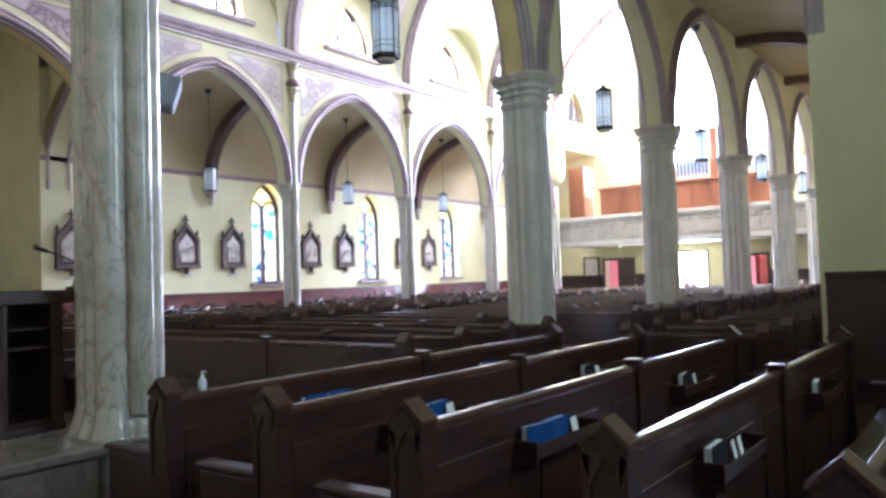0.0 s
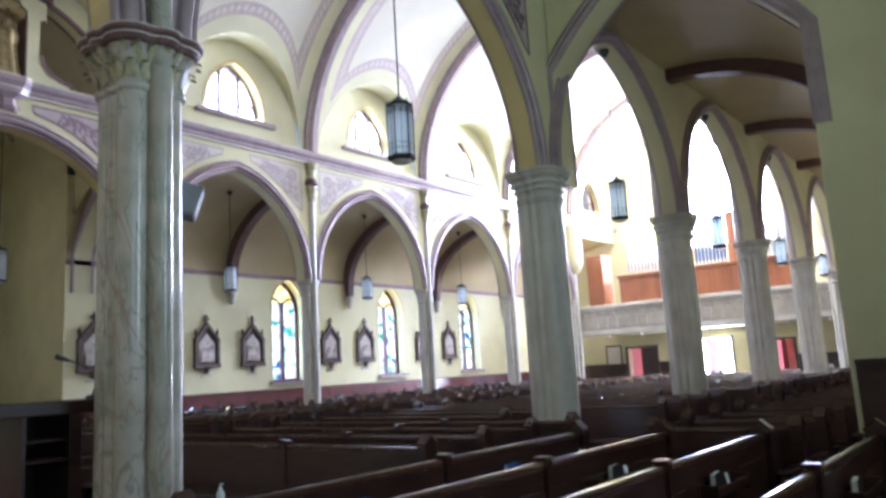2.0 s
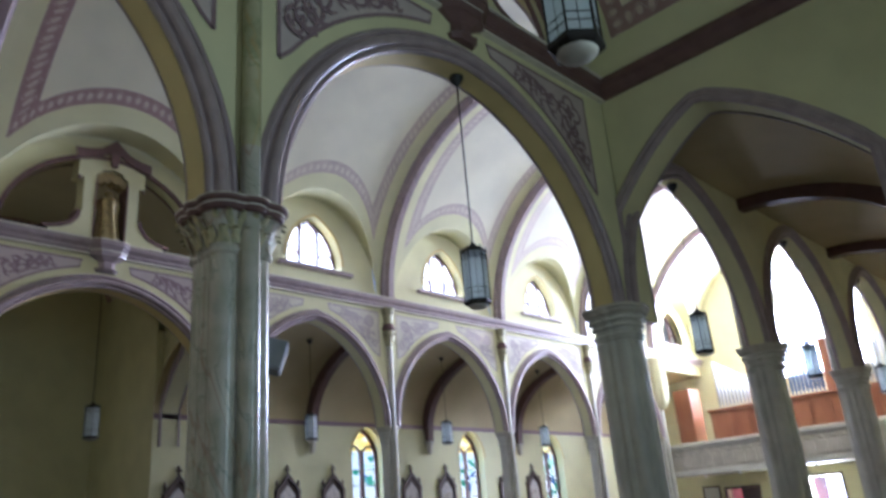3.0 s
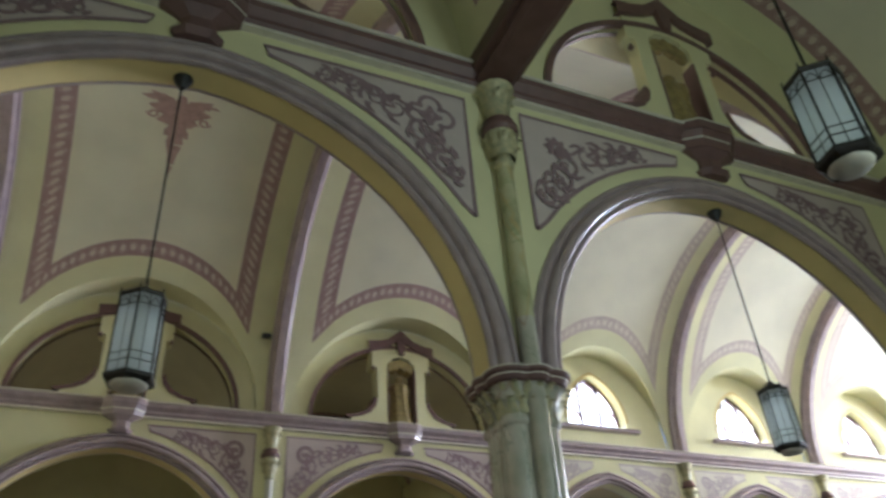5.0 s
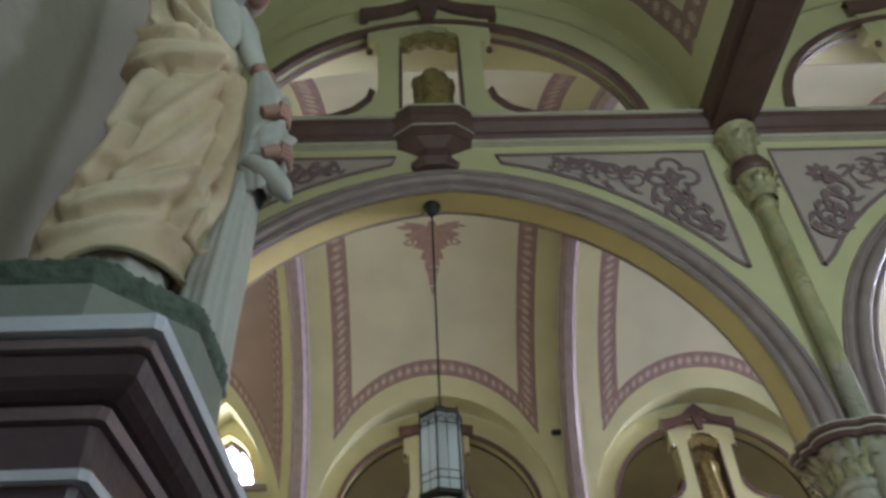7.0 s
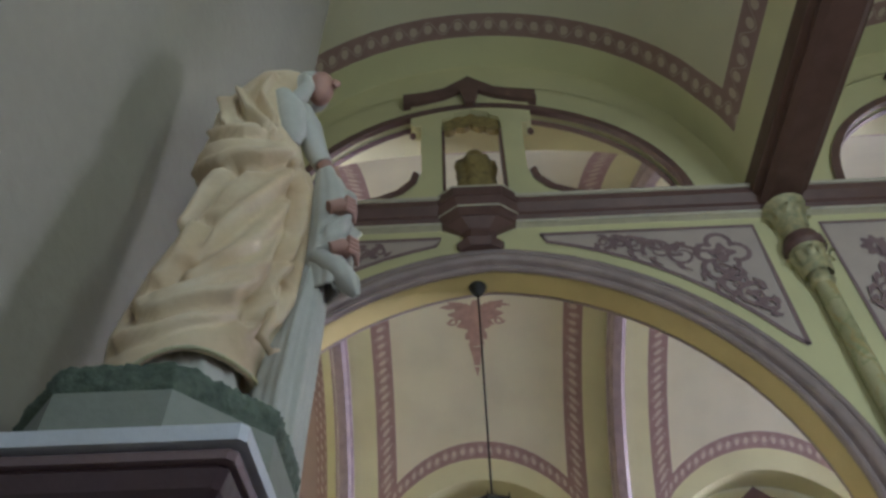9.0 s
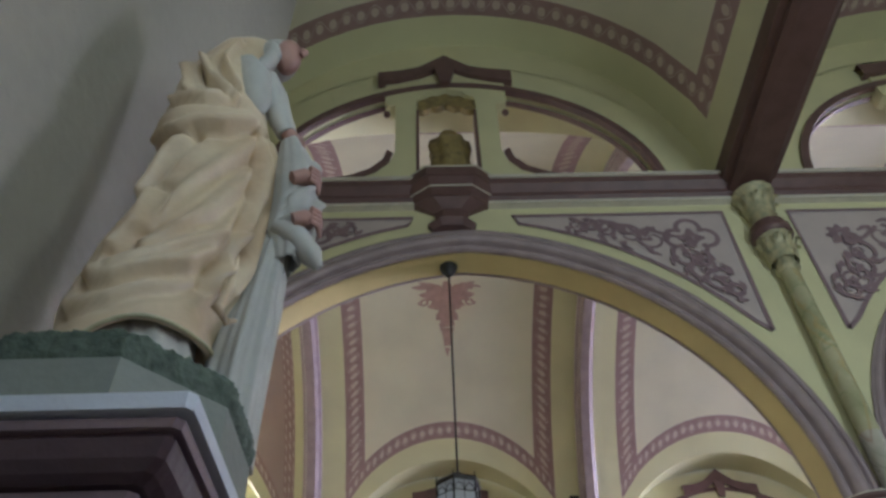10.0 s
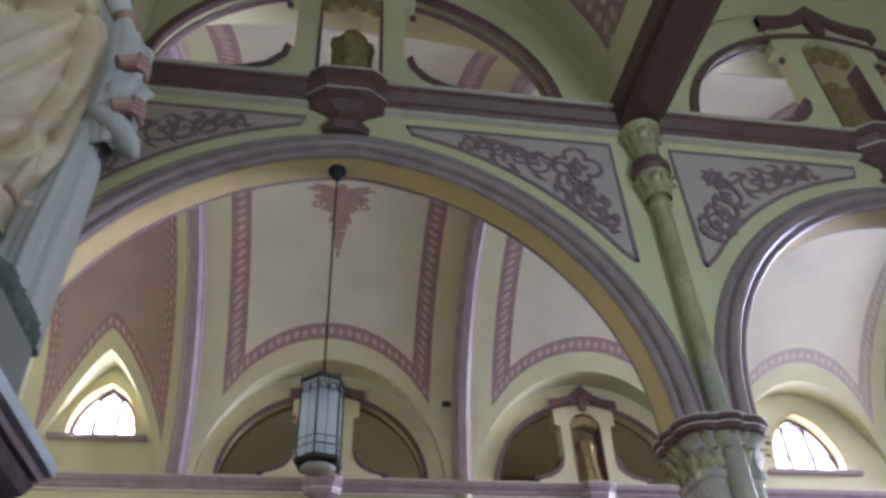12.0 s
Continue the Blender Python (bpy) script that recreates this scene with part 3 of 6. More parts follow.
def vault(name, bays, y0, y1, lun, label):
    """A barrel vault along x with a lunette over each bay on both sides, and stencilled borders."""
    cy, hw = (y0 + y1) / 2, (y1 - y0) / 2
    sh = Shape()
    NT = 9
    for x0, x1 in bays:
        xc, h = (x0 + x1) / 2, (x1 - x0) / 2
        # bays beyond the crossing take the paler border colours
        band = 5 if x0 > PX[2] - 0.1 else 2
        e1, e2 = 0.24 * h, 0.378 * h
        marks = [0, 0.16, 0.28, 0.36, 0.37, 0.40, 0.46, 0.56, e1, e2, e2 + 0.2]
        xs = sorted({round(q, 4) for m in marks for q in (x0 + m, x1 - m)} | {round(xc - (h - e2 - 0.2) + 2 * (h - e2 - 0.2) * k / 14, 4) for k in range(15)})

        def lz(x):
            return lunette(x0, x1, x)

        def tstar(x):
            return math.acos(min(1.0, max(0.0, (lz(x) - STR1) / VRISE))) if lun else math.pi / 2
        for side in (-1, 1):
            cols = []
            for x in xs:
                ts = tstar(x)
                arc = 0.5 * (hw + VRISE)
                d1, d2 = 0.46 / arc, 0.82 / arc
                brk = [0] + [(ts - d2) * k / NT for k in range(1, NT + 1)] + [ts - d1, ts]
                cols.append([(x, cy + side * vault_curve(0, hw, t)[0], vault_curve(0, hw, t)[1]) for t in brk] + [(x, y1 if side > 0 else y0, lz(x))])
            run = 0.0
            for a in range(len(xs) - 1):
                A, B = cols[a], cols[a + 1]
                xm = (xs[a] + xs[a + 1]) / 2
                edge = min(xm - x0, x1 - xm)
                seg = math.dist(A[NT + 1], B[NT + 1])
                for r in range(len(A) - 1):
                    q = [A[r], B[r], B[r + 1], A[r + 1]]
                    uv = None
                    if r == len(A) - 2:
                        mat = 3
                        if max(q[0][2], q[1][2]) < STR1 + 1e-3:
                            continue
                    elif edge < e1 or r == NT + 1:
                        mat = 1
                    elif edge < e2 and r < NT:
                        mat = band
                        L = [0.5 * (hw + VRISE) * k / NT * 1.1 for k in (r, r + 1)]
                        left = xm < xc
                        va, vb = ((0, 1) if left else (1, 0))
                        uv = [(L[0], va), (L[0], vb), (L[1], vb), (L[1], va)]
                    elif r == NT:
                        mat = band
                        uv = [(run, 1), (run + seg, 1), (run + seg, 0), (run, 0)]
                    else:
                        mat = 4 if x1 < PX[0] + 0.1 else 0
                    sh.face(q if side > 0 else q[::-1], mat, uv if uv is None or side > 0 else uv[::-1], True)
                run += seg
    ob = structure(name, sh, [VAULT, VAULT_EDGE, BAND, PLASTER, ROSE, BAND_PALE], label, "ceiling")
    bm = bmesh.new()
    bm.from_mesh(ob.data)
    bmesh.ops.remove_doubles(bm, verts=bm.verts, dist=0.0008)
    for e in bm.edges:
        if len({f.material_index for f in e.link_faces} & {3}) and len({f.material_index for f in e.link_faces}) > 1:
            e.smooth = False
    bm.to_mesh(ob.data)
    bm.free()
    return ob


def rib(name, x, y0, y1, w, d, mat, label):
    """A transverse rib under a vault."""
    cy, hw = (y0 + y1) / 2, (y1 - y0) / 2
    sh = Shape()
    prof = [(-w, -0.05), (-w, 0.10), (-w * 0.72, 0.13), (-w * 0.6, d * 0.8), (-w * 0.45, d), (w * 0.45, d), (w * 0.6, d * 0.8), (w * 0.72, 0.13), (w, 0.10), (w, -0.05)]
    rows = []
    for k in range(41):
        t = -math.pi / 2 + math.pi * k / 40
        y, z = vault_curve(cy, hw, t)
        ny, nz = -math.sin(t) / hw, -math.cos(t) / VRISE
        q = math.hypot(ny, nz)
        rows.append([(x + p, y + ny / q * o, z + nz / q * o) for p, o in prof])
    sh.grid(rows, 0, False)
    return structure(name, sh, mat, label, "rib")


nave_bays = [(SANCT, PX[0])] + list(zip(PX[:-1], PX[1:])) + [(PX[6], BACK)]
vault("ceiling_nave", nave_bays, NB, FF, True, "cream plaster nave vault with stencilled borders and lunettes")
for i in range(0, 7):
    rib("rib_%d" % i, PX[i], NB, FF, 0.2, 0.26, MAUVE, "mauve moulded transverse vault rib")


def transept_vault(name, x0, x1, y0, y1, label):
    """A barrel across a transept bay, springing from the beams, with a stencilled border."""
    xc, hw, rise = (x0 + x1) / 2, (x1 - x0) / 2, 3.05
    sh = Shape()
    ts = [-math.pi / 2 + math.pi * q for q in (0, 0.06, 0.10, 0.18)] + [-math.pi / 2 + math.pi * (0.18 + 0.64 * k / 16) for k in range(1, 17)] + [math.pi / 2 - math.pi * q for q in (0.10, 0.06, 0)]
    ys = [y0, y0 + 0.45, y0 + 0.75, (y0 + y1) / 2, y1 - 0.80, y1 - 0.48, y1]
    run = 0.0
    for a, b in zip(ts, ts[1:]):
        A = (xc + hw * math.sin(a), STR1 + 0.05 + rise * math.cos(a))
        B = (xc + hw * math.sin(b), STR1 + 0.05 + rise * math.cos(b))
        seg = math.dist(A, B)
        tm = abs((a + b) / 2) / (math.pi / 2)
        for k in range(len(ys) - 1):
            ya, yb = ys[k], ys[k + 1]
            uv, mat = None, 0
            if tm > 0.88 or k in (0, 5):
                mat = 1
            elif k in (1, 4):
                mat, uv = 2, [(run, 0), (run + seg, 0), (run + seg, 1), (run, 1)]
            elif tm > 0.80:
                v = (0, 1) if a < 0 else (1, 0)
                mat, uv = 2, [(ya, v[0]), (ya, v[1]), (yb, v[1]), (yb, v[0])]
            sh.face([(A[0], ya, A[1]), (B[0], ya, B[1]), (B[0], yb, B[1]), (A[0], yb, A[1])], mat, uv, True)
        run += seg
    ob = structure(name, sh, [VAULT, VAULT_EDGE, BAND], label, "ceiling")
    bm = bmesh.new()
    bm.from_mesh(ob.data)
    bmesh.ops.remove_doubles(bm, verts=bm.verts, dist=0.0008)
    bm.to_mesh(ob.data)
    bm.free()


for nm, y0, y1 in (("ceiling_transept", TR_END, NF + 0.05), ("ceiling_transept_far", FB - 0.05, 23.4)):
    transept_vault(nm + "_0", PX[0] + 0.3, 2.8, y0, y1, "cream plaster barrel ceiling of the transept with stencilled border")
    transept_vault(nm + "_1", 3.32, 9.25, y0, y1, "cream plaster barrel ceiling of the transept with stencilled border")
    sh = Shape()
    sh.prism([(2.78, STR0 + 0.42), (2.78, STR0 + 0.2), (2.84, STR0 + 0.17), (2.84, STR0 + 0.1), (2.9, STR0 + 0.06), (3.2, STR0 + 0.06), (3.26, STR0 + 0.1), (3.26, STR0 + 0.17), (3.34, STR0 + 0.2), (3.34, STR0 + 0.42)], "y", y0, y1)
    sh.box(2.835, 2.85, y0, y1, STR0 + 0.10, STR0 + 0.115)
    structure(nm.replace("ceiling", "beam"), sh, BROWN, "dark brown moulded beam between the transept vaults", "beam")


def lunette_curve(i, x):
    return lunette(PX[i], PX[i + 1], x)


def tribune(name, i, y0, y1, out):
    """The opening above a transept arch with its central shrine; out: the face towards the nave is y1 or y0."""
    xc, lh = mid[i], (PX[i + 1] - PX[i]) / 2 - 0.36
    sh = Shape()
    op = arch(xc, 2.2, STR1 + 0.03, 2.0, 28)
    xs = sorted({xc - lh + 2 * lh * k / 40 for k in range(41)} | {x for x, _ in op})
    a, b = op[0][0], op[-1][0]
    columns(sh, xs, lambda x: height(op, x) if a <= x <= b else STR1, lambda x: lunette_curve(i, x) + 0.02, y0, y1)
    for w0, w1 in ((PX[i], xc - lh), (xc + lh, PX[i + 1])):
        sh.box(w0, w1, y0, y1, STR1, 11.4)
    columns(sh, xs, lambda x: lunette_curve(i, x), lambda x: 11.4, *((y0, y0 + 0.02) if out > 0 else (y1 - 0.02, y1)))
    sh.grid([[(x, y0, z) for x, z in op], [(x, y1, z) for x, z in op]], 0, True)
    if out > 0:
        sh.grid([[(x, y1, lunette_curve(i, x)) for x in xs], [(x, NB + 0.01, lunette_curve(i, x)) for x in xs]], 0, True)
        sh.grid([[(x, y1 - 0.01, STR1) for x in xs], [(x, NB, STR1) for x in xs]], 0, False)
    wall = structure(name, sh, PLASTER, "cream plaster lunette wall with an open tribune arch", "wall")
    for y, s in ((y0, -1), (y1, 1)):
        t = Shape()
        trim(t, op, y, s, [(-0.03, -0.03), (-0.03, 0.05), (0.06, 0.05), (0.06, 0.0)])
        part("arch_moulding", t, PLUM, wall, "thin plum moulding round the opening")
    # the shrine: jambs with flared scroll feet, shouldered head and ogee hood
    ym0, ym1 = y0 - 0.035, y1 + 0.035
    up_by = 0.17 if y0 < 8 else 0.0
    if i == 0 and out > 0:
        xc -= 0.11
    j = Shape()
    half = [(0.36, STR1 + 0.02), (0.36, 9.36), (0.34, 9.47), (0.24, 9.53), (0.22, 9.60), (0.0, 9.66), (0.0, 10.26), (0.30, 10.04), (0.62, 9.96), (0.74, 9.94), (0.74, 9.36), (0.69, 9.32), (0.61, 9.32), (0.60, 8.55), (0.66, 8.35), (0.80, 8.18), (1.02, 8.06), (1.25, 8.0), (1.25, STR1 + 0.02)]
    half = [(x, z + up_by if z > 9 else z) for x, z in half]
    for s in (-1, 1):
        poly = [(xc + s * x, z) for x, z in half]
        for y in (ym0, ym1):
            # split into clean pieces: foot, jamb, head
            j.face([(xc + s * x, y, z) for x, z in half[0:2] + half[12:]])
            j.face([(xc + s * x, y, z) for x, z in half[1:13]])
        j.grid([[(x, ym0, z) for x, z in poly], [(x, ym1, z) for x, z in poly]], 0, False)
    part("shrine", j, PLASTER, wall, "yellow plaster aedicule with flared scroll feet")
    h = Shape()
    hood = [(-0.84, 9.72), (-0.84, 9.97), (-0.56, 10.01), (-0.32, 10.09), (-0.11, 10.27), (0, 10.37), (0.11, 10.27), (0.32, 10.09), (0.56, 10.01), (0.84, 9.97), (0.84, 9.72)]
    low = [(-0.84, 9.74), (-0.60, 9.79), (-0.32, 9.89), (-0.11, 10.02), (0, 10.10), (0.11, 10.02), (0.32, 9.89), (0.60, 9.79), (0.84, 9.74)]
    low, hood = [(x, z + up_by) for x, z in low], [(x, z + up_by) for x, z in hood]
    up = [hood[1]] + hood[2:-2] + [hood[-2]]
    for y in (y0 - 0.1, y1 + 0.1):
        h.grid([[(xc + x, y, z) for x, z in low], [(xc + x, y, z) for x, z in up]], 0, False)
    h.grid([[(xc + x, y0 - 0.1, z) for x, z in low], [(xc + x, y1 + 0.1, z) for x, z in low]], 0, False)
    h.grid([[(xc + x, y0 - 0.1, z) for x, z in up], [(xc + x, y1 + 0.1, z) for x, z in up]], 0, False)
    h.prism([(xc - 0.06, 9.70 + up_by), (xc + 0.06, 9.70 + up_by), (xc + 0.13, 10.06 + up_by), (xc - 0.13, 10.06 + up_by)], "y", y0 - 0.12, y1 + 0.12)
    part("hood", h, PLUM, wall, "plum ogee hood moulding with keystone")
    f = Shape()
    for s in (-1, 1):
        for y in (ym0 - 0.015, ym1 + 0.015):
            foot = [(0.62, 8.5), (0.66, 8.33), (0.80, 8.16), (1.02, 8.05), (1.32, 7.99)]
            f.grid([[(xc + s * x, y, z) for x, z in foot], [(xc + s * (x + 0.07), y, z + 0.07) for x, z in foot]], 0, False)
        f.grid([[(xc + s * (x + 0.07), ym0 - 0.015, z + 0.07) for x, z in foot], [(xc + s * (x + 0.07), ym1 + 0.015, z + 0.07) for x, z in foot]], 0, False)
        f.box(xc + s * 0.36, xc + s * 0.33, ym0 - 0.01, ym1 + 0.01, STR1 + 0.03, 9.36)
        f.turned(xc + s * 0.71, (y0 - 0.02), [(0.02, 9.26), (0.04, 9.29), (0.04, 9.32), (0.02, 9.36)], 8)
    part("scroll_edge", f, PLUM, wall, "plum scroll edging of the shrine")
    v = Shape()
    scallop = [(xc - 0.34 + 0.68 * k / 24, 9.30 + up_by - 0.05 * abs(math.sin(math.pi * k / 6)) + 0.12 * (1 - abs(k - 12) / 12)) for k in range(25)]
    rim = [(x, min(9.52 + up_by + 0.12 * (1 - abs(x - xc) / 0.34), z + 0.24)) for x, z in scallop]
    for y in (y0 + 0.02, y1 - 0.02):
        v.grid([[(x, y, z) for x, z in scallop], [(x, y, z) for x, z in rim]], 0, False)
    v.grid([[(x, y0 + 0.02, z) for x, z in scallop], [(x, y1 - 0.02, z) for x, z in scallop]], 0, False)
    part("canopy_valance", v, FIGURE, wall, "gilded scalloped valance under the shrine's head")
    return wall


def pointed_window(name, i, y0, y1, xc, hs, sill, rise_z, glass_y, face_y, side, mats, label):
    """Frame, mullions, sill and panes of a small pointed window."""
    win = thing(name, label, "window")
    win["kind"] = "structure"
    pts = arch(xc, hs, sill + (rise_z - sill) * 0.12, (rise_z - sill) * 0.88, 20)
    full = [(xc - hs, sill)] + pts + [(xc + hs, sill)]
    g = Shape()
    for (xa, za), (xb, zb) in zip(pts, pts[1:]):
        g.face([(xa, glass_y, sill), (xb, glass_y, sill), (xb, glass_y, zb), (xa, glass_y, za)])
    pane = part("pane", g, mats[0], win)
    pane.visible_shadow = False
    fr = Shape()
    trim(fr, pts, glass_y, side, [(-0.07, 0.0), (-0.07, 0.05), (0.02, 0.05), (0.02, 0.0)])
    fr.box(xc - hs, xc + hs, glass_y, glass_y + side * 0.05, sill, sill + 0.05)
    part("window_frame", fr, mats[1], win)
    for k in (-1, 1):
        m = Shape()
        x = xc + k * hs / 3
        m.box(x - 0.035, x + 0.035, glass_y, glass_y + side * 0.05, sill, height(pts, x))
        part("mullion", m, mats[1], win)
    t = Shape()
    for k in (-1, 0, 1):
        cx = xc + k * hs * 0.64
        top = min(height(pts, cx - hs * 0.27), height(pts, cx + hs * 0.27)) - 0.05
        if k == 0:
            top = height(pts, xc) - 0.12
        ap = arch(cx, hs * 0.30, top - hs * 0.42, hs * 0.38, 10)
        trim(t, ap, glass_y, side, [(0, 0.0), (0, 0.045), (0.05, 0.045), (0.05, 0.0)])
    part("tracery", t, mats[1], win)
    s = Shape()
    s.box(xc - hs - 0.32, xc + hs + 0.32, face_y - side * 0.02, face_y + side * 0.14, sill - 0.12, sill - 0.02, 0, 0.02)
    part("window_sill", s, MAUVE, win, "mauve moulded sill")
    e = Shape()
    trim(e, pts, face_y, side, [(0.0, -0.3), (0.0, 0.012), (0.09, 0.012), (0.09, 0.0)])
    part("window_reveal", e, OCHRE, win, "ochre-painted splayed reveal")
    return win


def clerestory(name, i, y0, y1, side, inner, hs=0.9, sill=8.38, top=9.86):
    """Lunette wall over a nave bay with a window; side: towards the nave."""
    bx = (SANCT, PX[0]) if i < 0 else (PX[i], (PX + [BACK])[i + 1])
    xc, lh = (bx[0] + bx[1]) / 2, (bx[1] - bx[0]) / 2 - 0.36
    sh = Shape()

    def lunette_curve(i, x):
        return lunette(bx[0], bx[1], x)
    pts = arch(xc, hs, sill + (top - sill) * 0.12, (top - sill) * 0.88, 20)
    xs = sorted({xc - lh + 2 * lh * k / 30 for k in range(31)} | {x for x, _ in pts})
    for a, b in zip(xs, xs[1:]):
        inside = abs((a + b) / 2 - xc) < hs
        columns(sh, [a, b], lambda x: STR1 - 0.02, lambda x: sill if inside else lunette_curve(i, x) + 0.02, y0, y1)
    cx = [x for x in xs if xc - hs - 1e-6 <= x <= xc + hs + 1e-6]
    columns(sh, cx, lambda x: height(pts, x), lambda x: lunette_curve(i, x) + 0.02, y0, y1)
    loop = [(xc - hs, sill)] + pts + [(xc + hs, sill), (xc - hs, sill)]
    sh.grid([[(x, y0, z) for x, z in loop], [(x, y1, z) for x, z in loop]], 0, False)
    structure(name, sh, PLASTER, "cream plaster lunette wall round a clerestory window", "wall")
    pointed_window("clerestory_window", i, y0, y1, xc, hs, sill, top, inner - side * 0.32, inner, side, (CLEAR, BROWN), "small pointed clerestory window with three white lights")


for i in (0, 1):
    tribune("wall_tribune_near_%d" % i, i, NF + 0.02, NF + 0.15, 1)
    tribune("wall_tribune_far_%d" % i, i, FF + 0.02, FF + 0.36, -1)
for i in range(2, 7):
    clerestory("wall_clerestory_far_%d" % i, i, FF, FF + 0.5, -1, FF)
    clerestory("wall_clerestory_near_%d" % i, i, NB - 0.5, NB, 1, NB)

clerestory("wall_clerestory_sanctuary", -1, FF, FF + 0.5, -1, FF, 0.68, 8.72, 9.95)
clerestory("wall_clerestory_sanctuary_near", -1, NB - 0.5, NB, 1, NB, 0.68, 8.72, 9.95)

# floor and outer walls
sh = Shape()
sh.box(-14, 40, -8, 30, -0.3, 0.0)
structure("floor", sh, FLOORM, "dark tiled church floor", "floor")
sh = Shape()
sh.box(SANCT, 2.62, 4.85, 16.2, 0.0, 0.40, 0)
sh.box(SANCT, 2.68, 4.79, 16.2, 0.40, 0.47, 0, 0.015)
structure("sanctuary_platform", sh, LEDGE, "raised brown marble sanctuary platform with moulded edge", "platform")
sh = Shape()
sh.box(SANCT + 0.3, 2.2, 7.6, 13.2, 0.474, 0.485)
tagged(new("sanctuary_carpet", sh.mesh("sanctuary_carpet", CARPET)), "red-brown carpet on the sanctuary platform", "carpet")


def wall_y(name, y0, y1, x0, x1, z1, holes, mats, label, z0=0.0):
    """A wall along x with pointed or square holes: (centre, half width, sill, top, pointed)."""
    sh = Shape()
    xs = {x0, x1}
    arcs = []
    for c, hs, sill, top, pt in holes:
        a = arch(c, hs, top - hs * 1.5, hs * 1.5, 16) if pt else [(c - hs, top), (c + hs, top)]
        arcs.append((c, hs, sill, a))
        xs |= {x for x, _ in a}
    xs = sorted(xs)
    for a, b in zip(xs, xs[1:]):
        m = (a + b) / 2
        hole = next((q for q in arcs if abs(m - q[0]) < q[1]), None)
        if hole:
            if hole[2] > z0:
                columns(sh, [a, b], lambda x: z0, lambda x: hole[2], y0, y1)
            columns(sh, [a, b], lambda x: height(hole[3], x), lambda x: z1, y0, y1)
        else:
            columns(sh, [a, b], lambda x: z0, lambda x: z1, y0, y1)
    for c, hs, sill, a in arcs:
        loop = [(c - hs, sill)] + a + [(c + hs, sill), (c - hs, sill)]
        sh.grid([[(x, y0, z) for x, z in loop], [(x, y1, z) for x, z in loop]], 0, False)
    return structure(name, sh, mats, label, "wall")


def wall_x(name, x0, x1, y0, y1, z1, holes, mats, label, z0=0.0):
    ob = wall_y(name, x0, x1, y0, y1, z1, holes, mats, label, z0)
    me = ob.data
    for v in me.vertices:
        v.co = (v.co.y, v.co.x, v.co.z)
    me.flip_normals()
    return ob


AW = [11.15, 16.4, 21.4, 26.4]
wall_y("wall_aisle_far", AISLE_F, AISLE_F + 0.5, 9.1, BACK, 7.2, [(x, 0.68, 1.55, 4.85, True) for x in AW], AISLE_PLASTER, "pale yellow aisle wall hung with carved stations")
wall_y("wall_aisle_near", AISLE_N - 0.5, AISLE_N, 9.3, BACK, 7.2, [(x, 0.62, 1.55, 4.85, True) for x in AW], AISLE_PLASTER, "pale yellow aisle wall")
wall_x("wall_back", BACK, BACK + 0.5, -3, 24, 4.2, [(11.3, 0.65, 0.0, 2.3, False), (14.77, 0.71, 0.0, 2.1, False), (8.55, 0.42, 0.0, 2.05, False)], AISLE_PLASTER, "yellow plaster entrance wall below the gallery", 0.0)
wall_x("wall_back_upper", BACK, BACK + 0.5, 3, 19, 13.4, [(10.55, 2.3, 6.4, 12.2, True)], PLASTER, "cream plaster end wall with the great window over the organ", 4.2)
# transept walls
# end wall behind the camera; its openings are invented to hold the fill lamps
wall_y("wall_transept_end", TR_END - 0.5, TR_END, EAST - 0.3, 9.6, 13.0, [(0.2, 0.8, 2.4, 6.8, True), (1.5, 0.46, 0.0, 2.05, False), (4.6, 0.8, 2.4, 6.8, True)], PLASTER, "cream plaster end wall of the transept with two windows and a door")
wall_y("wall_transept_end_far", 23.4, 23.9, SANCT, 9.6, 13.0, [(0.2, 0.85, 2.4, 7.4, True), (5.5, 0.85, 2.4, 7.4, True)], PLASTER, "plaster end wall of the transept beyond the nave")
wall_x("wall_transept_east", EAST - 0.3, EAST, TR_END, NF, 13.0, [], PLASTER, "cream plaster side wall behind the statue")
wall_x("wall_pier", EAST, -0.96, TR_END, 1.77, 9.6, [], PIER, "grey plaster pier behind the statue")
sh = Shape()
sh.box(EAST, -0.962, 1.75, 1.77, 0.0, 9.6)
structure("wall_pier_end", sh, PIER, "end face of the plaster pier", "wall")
wall_x("wall_transept_west", 9.3, 9.8, TR_END, 1.71, 13.0, [], PLASTER, "cream plaster wall of the transept over a dark wainscot")
wall_x("wall_transept_west_far", 9.1, 9.6, AISLE_F, 23.4, 13.0, [], PLASTER, "plaster wall of the far transept")
wall_x("wall_sanctuary", SANCT - 0.4, SANCT, 2, 24, 13.4, [], PLASTER, "plain plaster wall closing the sanctuary")


